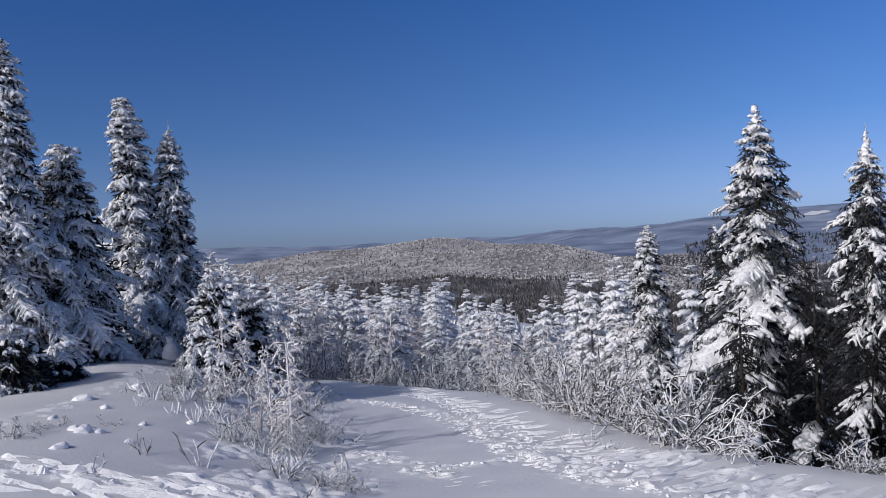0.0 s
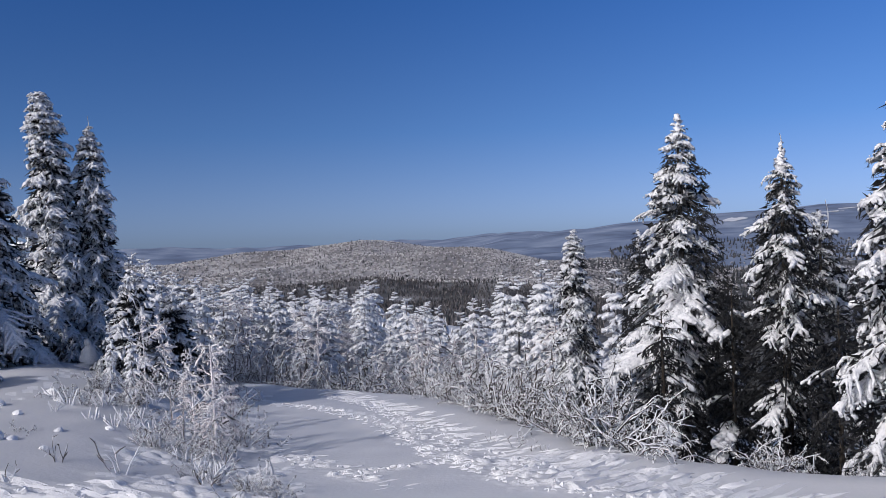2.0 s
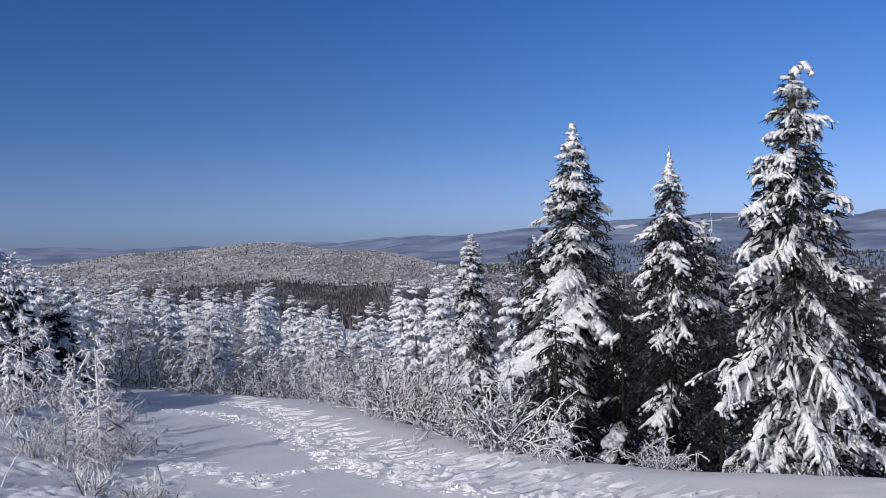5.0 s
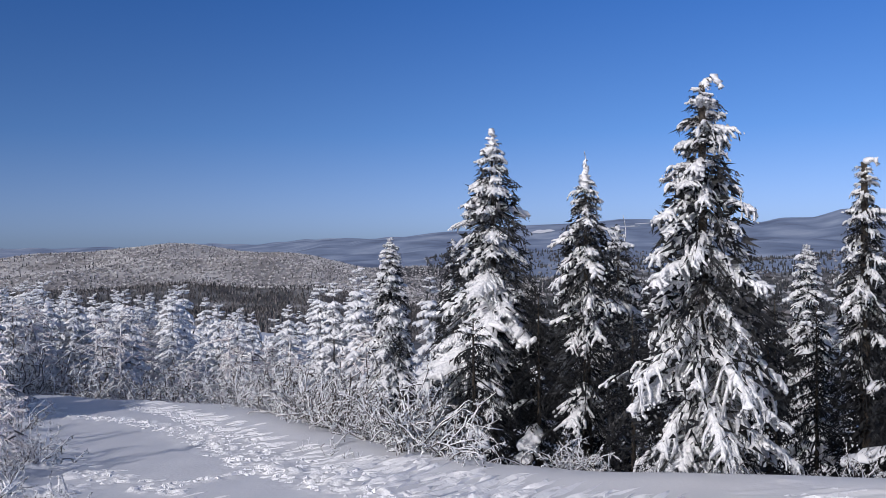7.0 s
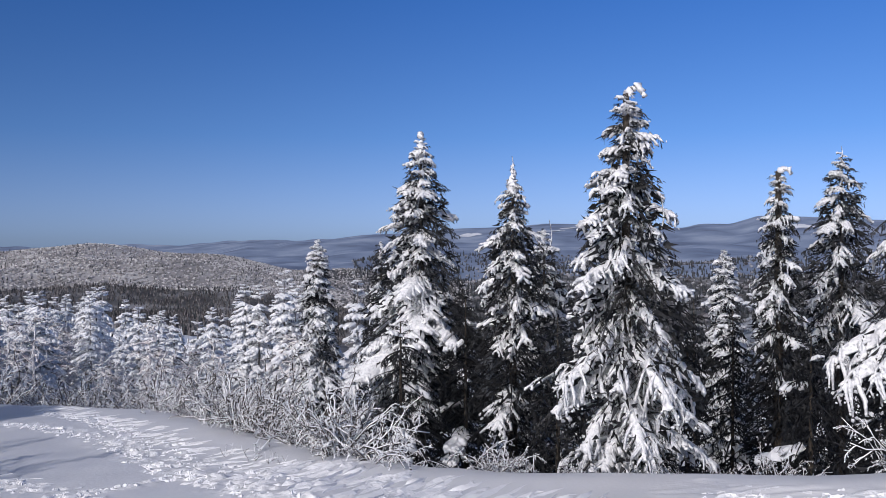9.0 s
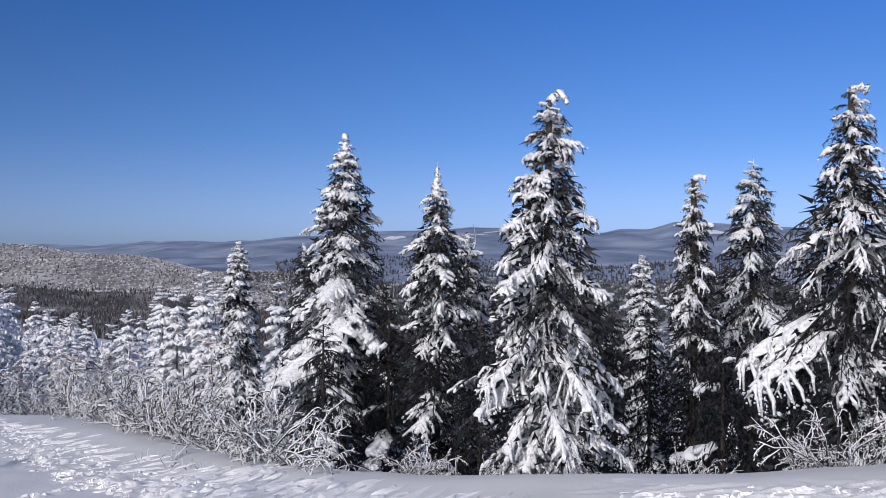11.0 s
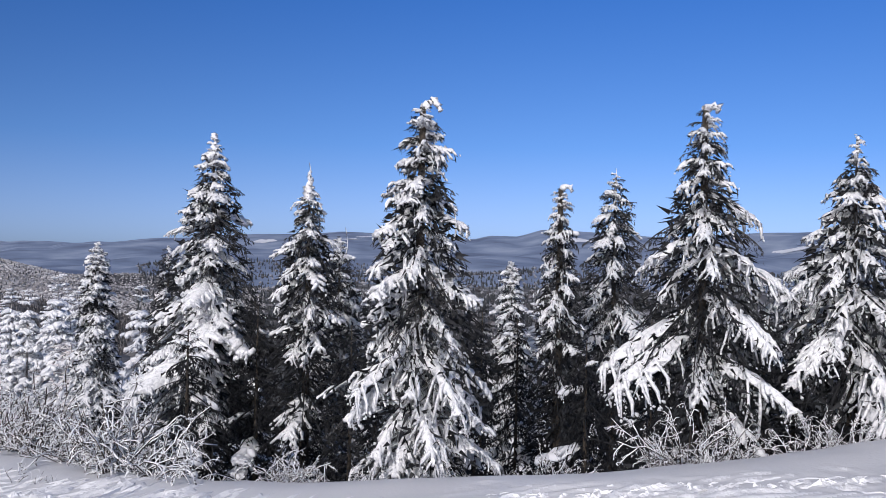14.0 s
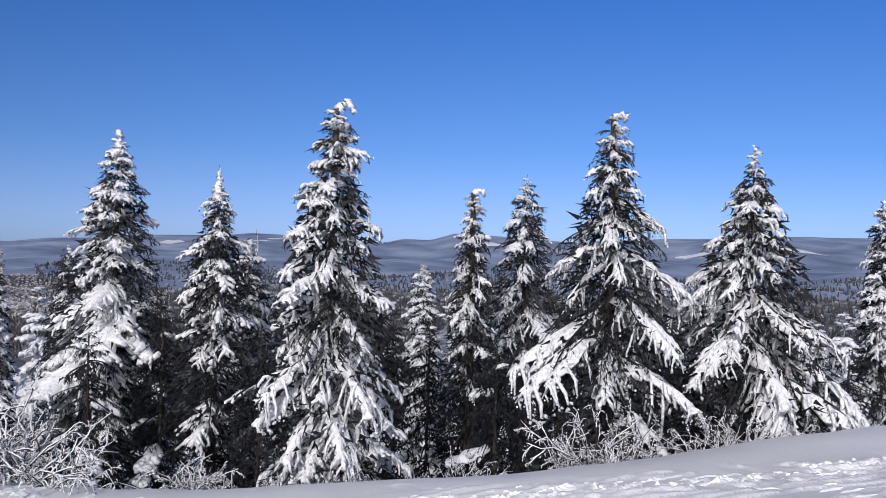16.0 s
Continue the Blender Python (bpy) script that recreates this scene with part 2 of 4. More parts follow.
FOOTPATHS = [  # line, how many walkers, spread
    ([(-3.0, 20.5), (-2.34, 17.8), (-1.0, 15.4), (-0.17, 13.7), (0.24, 11.9), (0.55, 10.3), (0.91, 9.15), (1.24, 8.1), (1.63, 7.4), (2.6, 6.3), (4.5, 5.0)], 2, 0.08),
    ([(-1.0, 18.4), (-0.1, 15.6), (0.4, 13.2), (0.8, 11.4), (1.1, 10.1), (1.4, 9.2), (1.8, 8.2)], 1, 0.1),
    ([(-5.6, 8.4), (-4.4, 7.8), (-3.6, 7.5), (-2.8, 7.3), (-1.8, 7.2)], 1, 0.05),
    ([(-5.5, 8), (-5.0, 10.5), (-4.9, 13), (-5.2, 15)], 1, 0.05),
    ([(4.5, 5.5), (5.5, 4.9), (6.3, 4.2), (7.4, 3.6), (10, 2.4)], 1, 0.1),
    ([(-1.1, 10.6), (-0.7, 9.7), (-0.1, 8.7)], 1, 0.05), ([(-0.4, 9.1), (0.3, 9.2), (0.9, 9.5)], 1, 0.03)]
BROKEN = [  # broken crust turned up by a machine: line, half width, relief, heading of the ridges
    ([(-1.4, 20.6), (-0.43, 17.7), (0.45, 14.6), (1.1, 11.5), (1.6, 9.9), (2.0, 8.7)], 0.26, 0.06, 84),
    ([(1.75, 9.2), (2.2, 8.2), (2.5, 7.3), (2.9, 6.4), (3.4, 5.6)], 0.46, 0.075, 38),
    ([(4.6, 5.7), (5.5, 4.8), (6.6, 4.1), (8.1, 3.2), (10.5, 2.3)], 0.36, 0.16, 108),
    ([(4.0, 4.6), (5.4, 4.0), (7, 3.2), (9, 2.4)], 0.6, 0.16, 112), ([(-5.6, 8.3), (-4.4, 7.7), (-3.6, 7.4), (-2.8, 7.3), (-1.8, 7.2)], 0.42, 0.1, 112),
    ([(-1.2, 11.4), (-0.75, 10.3), (-0.3, 9.2), (0.3, 8.0)], 0.16, 0.014, 60)]


def clods(x, y, size, seed):
    """Rounded lumps on a jittered lattice: 0 to 1."""
    r = np.random.default_rng(seed)
    hx, hy = r.uniform(0, 1, (64, 64)), r.uniform(0, 1, (64, 64))
    hs = r.uniform(0.25, 1, (64, 64))
    u, v = x / size, y / size
    out = np.zeros(x.shape)
    iu, iv = np.floor(u).astype(int), np.floor(v).astype(int)
    for a in (-1, 0, 1):
        for b in (-1, 0, 1):
            p, q = (iu + a) % 64, (iv + b) % 64
            d = np.hypot(u - iu - a - hx[p, q], v - iv - b - hy[p, q]) / (0.3 + 0.4 * hs[p, q])
            out = np.maximum(out, hs[p, q] * np.sqrt(np.clip(1 - d * d, 0, 1)))
    return out


def tracks(x, y):
    """What feet and machines have pressed into the snow."""
    z = np.zeros(x.shape)
    r = np.random.default_rng(11)
    for line, walkers, spread in FOOTPATHS:
        for w in range(walkers):
            px, py, h, s = along(line, r.uniform(0.26, 0.34))
            off = r.normal(0, spread)
            for i in range(len(px)):
                o = off + (0.08 if i % 2 else -0.08) + r.normal(0, 0.04)
                cx, cy = px[i] - np.sin(h[i]) * o, py[i] + np.cos(h[i]) * o
                near = np.nonzero((np.abs(x - cx) < 0.4) & (np.abs(y - cy) < 0.4))[0]
                if not len(near):
                    continue
                a = h[i] + r.normal(0, 0.3)
                ex, ey = x[near] - cx, y[near] - cy
                u, v = ex * np.cos(a) + ey * np.sin(a), -ex * np.sin(a) + ey * np.cos(a)
                q = (u / 0.09) ** 2 + (v / 0.045) ** 2
                z[near] += r.uniform(0.5, 1.1) * (-0.04 * np.exp(-q ** 2) + 0.02 * np.exp(-(np.sqrt(q) - 1.4) ** 2 * 10) * r.uniform(0.2, 1.6))
        d = np.abs(side_distance(x, y, line))
        band = 1 - smooth(0.08 + spread, 0.2 + spread, d + 0.06 * bumps(x, y, 0.6, 58))
        z += band * 0.016 * clods(x, y, 0.13, 51) * (bumps(x, y, 0.9, 52) > -0.2)
    for line, half, relief, heading in BROKEN:
        d = np.abs(side_distance(x, y, line)) + 0.10 * bumps(x, y, 0.8, 21)
        (ax, ay), (bx, by) = line[0], line[-1]
        ends = smooth(0, 0.5, np.hypot(x - ax, y - ay)) * smooth(0, 0.5, np.hypot(x - bx, y - by))
        edge = (1 - smooth(half * 0.75, half * 1.1, d)) * ends
        c, s = math.cos(radians(heading)), math.sin(radians(heading))
        across, run = x * c - y * s, x * s + y * c
        ridge = clods(across + 0.03 * bumps(x, y, 0.5, 24), run / 4.5, 0.10, 53) * (bumps(x, y, 1.3, 25) > -0.25)
        # ribs with a gentle lit face and a steep lee one
        wave = (across / (0.13 if half < 0.5 else 0.17) + 0.3 * bumps(x, y, 1.1, 26)) % 1
        if math.sin(sa) * c - math.cos(sa) * s > 0:
            wave = 1 - wave
        saw = np.where(wave < 0.74, wave / 0.74, (1 - wave) / 0.26)
        ridge = 0.25 * ridge + 0.85 * saw * smooth(-0.3, 0.1, bumps(across * 3, run, 1.6, 27))
        z += 0.2 * edge * relief * (ridge + 0.15 * clods(x, y, 0.10, 54) - 0.3)
    bank = -side_distance(x, y, BANK)
    rough = smooth(-0.5, 0.1, bank) * (1 - smooth(1.2, 2.0, bank)) * (np.hypot(x, y) < 24)
    z += 0.05 * rough * clods(x, y, 0.15, 55) * (bumps(x, y, 1.5, 56) > -0.2)
    return z


def build_ground():
    az = np.unique(np.concatenate([np.arange(-180, -36, 4.0), np.arange(-36, -14, 0.3), np.arange(-14, 40, 0.21), np.arange(40, 78, 0.27), np.arange(78, 180, 4.0)]))
    r = np.concatenate([[0.4, 1, 2, 3], np.arange(3.6, 6.2, 0.05), np.arange(6.2, 10.5, 0.032), np.arange(10.5, 13, 0.05), 13 * 1.0115 ** np.arange(96), 39.2 * 1.045 ** np.arange(111)])
    r = r[r < 4900]
    A, R = np.meshgrid(np.radians(az), r)
    x, y = (R * np.sin(A)).ravel(), (R * np.cos(A)).ravel()
    z = land(x, y)
    m = (R.ravel() < 30) & (R.ravel() > 3.5) & (y > 1.2)
    pressed = np.zeros(x.shape)
    pressed[m] = tracks(x[m], y[m])
    z += pressed
    nr, na = R.shape
    i, j = np.meshgrid(np.arange(nr - 1), np.arange(na), indexing="ij")
    j2 = (j + 1) % na
    quads = np.stack([i * na + j, i * na + j2, (i + 1) * na + j2, (i + 1) * na + j], -1).reshape(-1, 4)[:, ::-1]
    me = bpy.data.meshes.new("ground")
    me.from_pydata(np.stack([x, y, z], 1).tolist(), [], quads.tolist() + [tuple(range(na))])
    for mt in (SNOW, HAZY_LAND, WOOD_FLOOR, LOOSE_SNOW, HILL_FLOOR):
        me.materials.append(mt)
    q = quads[:, 0]
    cx, cy = x[q], y[q]
    cr = np.hypot(cx, cy)
    ca = np.degrees(np.arctan2(cx, cy))
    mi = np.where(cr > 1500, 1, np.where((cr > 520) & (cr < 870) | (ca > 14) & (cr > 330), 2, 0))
    mi[(mi == 0) & (cr >= 870)] = 4
    # trodden and broken faces get the paler snow, standing for caught sunlight
    mi[(np.abs(pressed[quads]).max(1) > 0.015) & (cr < 30)] = 3
    me.polygons.foreach_set("material_index", np.r_[mi, 0])
    me.polygons.foreach_set("use_smooth", np.r_[mi >= 0, True])
    return tagged(new("ground", me), "snow-covered mountain slope with footprints and machine tracks", "ground", kind="structure")


ground = build_ground()


def broken_crust(name, label, bands, seed):
    """Narrow ribs of crust turned up by a machine: each a low wedge with a gentle face and a steep lee."""
    g = np.random.default_rng(seed)
    ribs = []
    for line, half, heading, step, long, high, share in bands:
        px, py, h, s = along(line, step)
        for i in range(len(px)):
            for k in range(max(1, int(round(2 * half / long / 0.8)))):
                if g.random() > share:
                    continue
                o = g.uniform(-half, half)
                jog = g.normal(0, step * 0.35)
                ribs.append((px[i] - math.sin(h[i]) * o + math.cos(h[i]) * jog, py[i] + math.cos(h[i]) * o + math.sin(h[i]) * jog,
                             radians(heading + g.normal(0, 5)), long * g.uniform(0.4, 1.25), high * g.uniform(0.5, 1.3)))
    cx, cy, a, L, hi = np.array(ribs).T
    n = 6
    f = np.linspace(-0.5, 0.5, n)
    bend = g.normal(0, 0.03, (len(cx), 1))
    ux, uy = np.sin(a)[:, None], np.cos(a)[:, None]
    off = bend * (4 * f * f - 1) + g.normal(0, 0.006, (len(cx), n))
    x, y = cx[:, None] + ux * L[:, None] * f + uy * off, cy[:, None] + uy * L[:, None] * f - ux * off
    swell = np.clip(1 - (2 * f) ** 4, 0.05, 1) * g.uniform(0.7, 1.2, (len(cx), n))
    # the lit side looks towards the sun
    sx, sy = uy, -ux
    lit = np.sign(sx * math.sin(sa) + sy * math.cos(sa))
    sx, sy = sx * lit, sy * lit
    wide, shade_side = 3.0 * hi[:, None] * swell, 0.5 * hi[:, None] * swell
    P = np.stack([np.stack([x + sx * wide, y + sy * wide], -1), np.stack([x, y], -1), np.stack([x - sx * shade_side, y - sy * shade_side], -1)], 2)
    flat = P.reshape(-1, 2)
    z = (land(flat[:, 0], flat[:, 1]) + tracks(flat[:, 0], flat[:, 1])).reshape(P.shape[:3])
    z[:, :, 0] -= 0.012
    z[:, :, 1] += hi[:, None] * swell
    z[:, :, 2] -= 0.015
    V = np.concatenate([P, z[..., None]], -1).reshape(-1, 3)
    F = []
    for q in range(len(cx)):
        o = q * n * 3
        for i in range(n - 1):
            b = o + 3 * i
            quads = [(b, b + 1, b + 4, b + 3), (b + 1, b + 2, b + 5, b + 4)]
            F += quads if lit[q, 0] < 0 else [t[::-1] for t in quads]
    b = Buf()
    b.add(V, F)
    return tagged(new(name, b.mesh(name, [LOOSE_SNOW], False)), label, "snow ribs", kind="stuff")


RIBS = [(BROKEN[0][0], 0.28, 84, 0.12, 0.42, 0.016, 0.5), (BROKEN[1][0], 0.5, 58, 0.05, 0.6, 0.022, 1.0), (BROKEN[2][0], 0.3, 110, 0.12, 0.3, 0.014, 0.2),
        (BROKEN[3][0], 0.62, 110, 0.15, 0.3, 0.014, 0.15), (BROKEN[4][0], 0.45, 112, 0.09, 0.55, 0.03, 1.0), (BROKEN[5][0], 0.14, 60, 0.16, 0.25, 0.01, 0.6)]
broken_crust("broken_crust", "ribs of bright broken snow crust turned up by a machine", RIBS, 77)
FLECKS = [(line, 0.09 + spread, 95, 0.05, 0.09, 0.013, 0.25) for line, walkers, spread in FOOTPATHS[:3] + FOOTPATHS[4:]]
broken_crust("snow_flecks", "small bright flakes of snow kicked up along footprints", FLECKS, 78)


# ---------------------------------------------------------------- spruces
OCTA = np.array([(1, 0, 0), (-1, 0, 0), (0, 1, 0), (0, -1, 0), (0, 0, 1), (0, 0, -1)], float)
OCTA_F = [(0, 2, 4), (2, 1, 4), (1, 3, 4), (3, 0, 4), (2, 0, 5), (1, 2, 5), (3, 1, 5), (0, 3, 5)]


def lumpy(buf, pts, radii, sides, flat, r, jitter=0.22):
    """A knobbly roll of snow along pts, with a blunt tip; every vertex is pushed in or out a little."""
    P = np.asarray(pts, float)
    k = len(P)
    T = np.gradient(P, axis=0)
    T /= np.linalg.norm(T, axis=1)[:, None] + 1e-9
    S = np.cross(T, (0.0, 0.0, 1.0))
    S[np.linalg.norm(S, axis=1) < 0.2] = (1.0, 0.0, 0.0)
    S -= T * (S * T).sum(1)[:, None]
    S /= np.linalg.norm(S, axis=1)[:, None]
    U = np.cross(S, T)
    a = (np.arange(sides) + r.uniform()) / sides * 2 * np.pi
    R = np.asarray(radii, float)[:, None] * r.uniform(1 - jitter, 1 + jitter, (k, sides))
    ring = P[:, None] + R[..., None] * (np.cos(a)[None, :, None] * S[:, None] + flat * np.sin(a)[None, :, None] * U[:, None])
    faces = [(i * sides + j, i * sides + (j + 1) % sides, (i + 1) * sides + (j + 1) % sides, (i + 1) * sides + j) for i in range(k - 1) for j in range(sides)]
    faces.append(tuple(range((k - 1) * sides, k * sides)))
    buf.add(ring.reshape(-1, 3), faces)


def bough_meshes(length, kind, seed, lite=False):
    """A spruce bough in metres along +x: wood and needles, and the snow draped over it.
    kind 0: a spread fan; 1: a long bough with a hanging comb of twigs; 2: a fan under thick cushions of snow."""
    r = np.random.default_rng(seed)
    green, snow = Buf(), Buf()
    comb, cushion = kind == 1, kind == 2
    sag = r.uniform(0.22, 0.40) if comb else r.uniform(0.12, 0.34)
    s = np.linspace(0, 1, 8)
    bend = r.uniform(-0.16, 0.16)
    axis = np.stack([length * s * (1 - 0.06 * s), length * bend * s ** 2, length * (0.10 * s - sag * s ** 2.1)], 1)
    tube(green, axis, 0.004 + 0.013 * length * (1 - s) + 0.002, 4)

    def on_axis(u):
        return np.array([np.interp(u, s, axis[:, c]) for c in range(3)])

    # the cape lying along the bough
    size = min(length, 1.2)
    thick = (0.026 if comb else 0.052 if cushion else 0.036) * (0.55 + 0.6 * size)
    ns, nc = (5, 3) if lite else (10, 4)
    sn = np.linspace(0.10, 1.03, ns)
    run = np.stack([np.interp(sn, s, axis[:, c]) for c in range(3)], 1)
    half = (0.024 + (0.055 if comb else 0.13 if cushion else 0.09) * size * np.sin(np.pi * (0.10 + 0.82 * np.clip(sn, 0, 1))) ** 0.8) * r.uniform(0.55, 1.35, ns)
    half[-1] *= 0.35
    c = np.linspace(-1, 1, nc)
    pile = thick * r.uniform(0.45, 1.45, (ns, nc)) * (1.1 - 0.75 * np.abs(c))[None]
    level = run[:, None, 2] - (1.0 if comb else 0.6) * np.abs(c[None]) ** 1.4 * half[:, None] + r.normal(0, 0.012, (ns, nc))
    lower = np.stack([run[:, None, 0] + r.normal(0, 0.02 * size, (ns, nc)), run[:, None, 1] + c[None] * half[:, None] * r.uniform(0.75, 1.25, (ns, nc)), level], -1)
    grid = np.concatenate([lower + np.stack([0 * pile, 0 * pile, pile], -1), lower[:, ::-1] - (0, 0, 0.006)], 1)
    m8 = 2 * nc
    quads = [(i * m8 + b, (i + 1) * m8 + b, (i + 1) * m8 + (b + 1) % m8, i * m8 + (b + 1) % m8) for i in range(ns - 1) for b in range(m8)]
    snow.add(grid.reshape(-1, 3), quads + [tuple(range(m8)), tuple(range((ns - 1) * m8, ns * m8))[::-1]])
    # side twigs, each with its own roll of snow and shorter drooping ends
    step = 0.23 if lite else 0.098
    pairs = max(3, int(length / step))
    for n in range(pairs):
        u = (n + 0.7 + r.uniform(-0.3, 0.3)) / (pairs + 0.2)
        at = on_axis(u)
        for sd in (-1, 1):
            ln = (0.07 + 0.40 * length ** 0.9 * (1 - 0.8 * u) * min(1, u * 2.6 + 0.3)) * r.uniform(0.65, 1.25)
            a = radians(r.uniform(34, 66)) * sd
            drop = ln * (r.uniform(0.5, 1.2) if comb else r.uniform(0.15, 0.6))
            out = 0.6 if comb else 1.0
            q = np.array([0.0, 0.4, 0.75, 1.0])
            wob = r.normal(0, 0.07 * ln, (4, 3)) * q[:, None]
            twig = at + wob + np.stack([ln * q * math.cos(a), ln * q * math.sin(a) * out, -drop * q ** 1.8], 1)
            nb = 6 if lite else 14
            f = r.uniform(0.05, 1.0, nb)
            base = np.stack([np.interp(f, q, twig[:, k]) for k in range(3)], 1)
            way = np.stack([math.cos(a) * 0.7 + r.normal(0, 0.5, nb), math.sin(a) * 0.7 + r.normal(0, 0.5, nb), r.normal(-1.0, 0.4, nb)], 1)
            way /= np.linalg.norm(way, axis=1)[:, None]
            sc = 1.4 if lite else 1.0
            blades(green, base, way, r.uniform(0.03, 0.072, nb) * sc, r.uniform(0.009, 0.019, nb) * sc)
            if r.random() < (0.05 if lite else 0.26 if comb else 0.14):
                continue
            w = r.uniform(0.014, 0.026) * (1.35 if cushion else 0.85 if comb else 1.0) * (0.75 + 0.3 * size) * (2.1 if lite else 1)
            lump = np.array([0.8, 1.1, 1.1, 0.7]) * r.uniform(0.6, 1.35, 4)
            if lite:
                lumpy(snow, twig[[0, 2, 3]] + (0, 0, 0.45 * w), lump[[0, 2, 3]] * w, 4, 0.85, r)
                continue
            lumpy(snow, twig + (0, 0, 0.4 * w), lump * w, 4, r.uniform(0.8, 1.0), r)
            # rounded clumps caught on the side shoots
            for f in r.uniform(0.15, 1.08, max(3, int(ln / 0.04))):
                p = np.array([np.interp(f, q, twig[:, k]) for k in range(3)])
                off = np.array([math.sin(a), math.cos(a), 0]) * r.uniform(-1, 1) * (0.05 + 0.10 * ln)
                size3 = np.array([1.25, 0.85, 0.8]) * w * r.uniform(0.65, 1.35)
                m = np.array(Euler((r.uniform(0, 6.28), r.uniform(0.2, 1.2), a + r.normal(0, 0.7))).to_matrix())
                snow.add(OCTA * size3 * r.uniform(0.8, 1.2, (6, 1)) @ m.T + p + off - (0, 0, abs(off[0] + off[1]) * r.uniform(0.2, 0.9)), OCTA_F)
    # the third mesh repeats the bough in near-black, for boughs meant as shaded
    return green.mesh("bough", [FROSTED]), snow.mesh("snow_cap", [TREE_SNOW if lite else BOUGH_SNOW]), green.mesh("bough", [SHADE_NEEDLE])


LENGTHS = (0.2, 0.38, 0.62, 0.95, 1.4)
REAR = {(L, h): [bough_meshes(L, h, 700 + 10 * i + h, True)] * 5 for i, L in enumerate(LENGTHS) for h in (0, 1, 2)}
BOUGHS = {(L, h): [bough_meshes(L, h, 100 * i + 10 * h + k) for k in range(5)] for i, L in enumerate(LENGTHS) for h in (0, 1, 2)}


def stem_line(height, hook, sway, n=14):
    """The run of a trunk from the ground to its tip. hook: (sideways, drop) of a snow-bent leader."""
    s = np.linspace(0, 1, n)
    P = np.stack([sway[0] * s ** 2, sway[1] * s ** 2, height * s], 1)
    if hook:
        q = np.linspace(0.15, 1, 7)
        tip = P[-1]
        P = np.vstack([P, tip + np.stack([hook[0] * np.sin(q * 1.57), 0 * q, hook[1] * (np.sin(q * 3.5))], 1)])
    return P


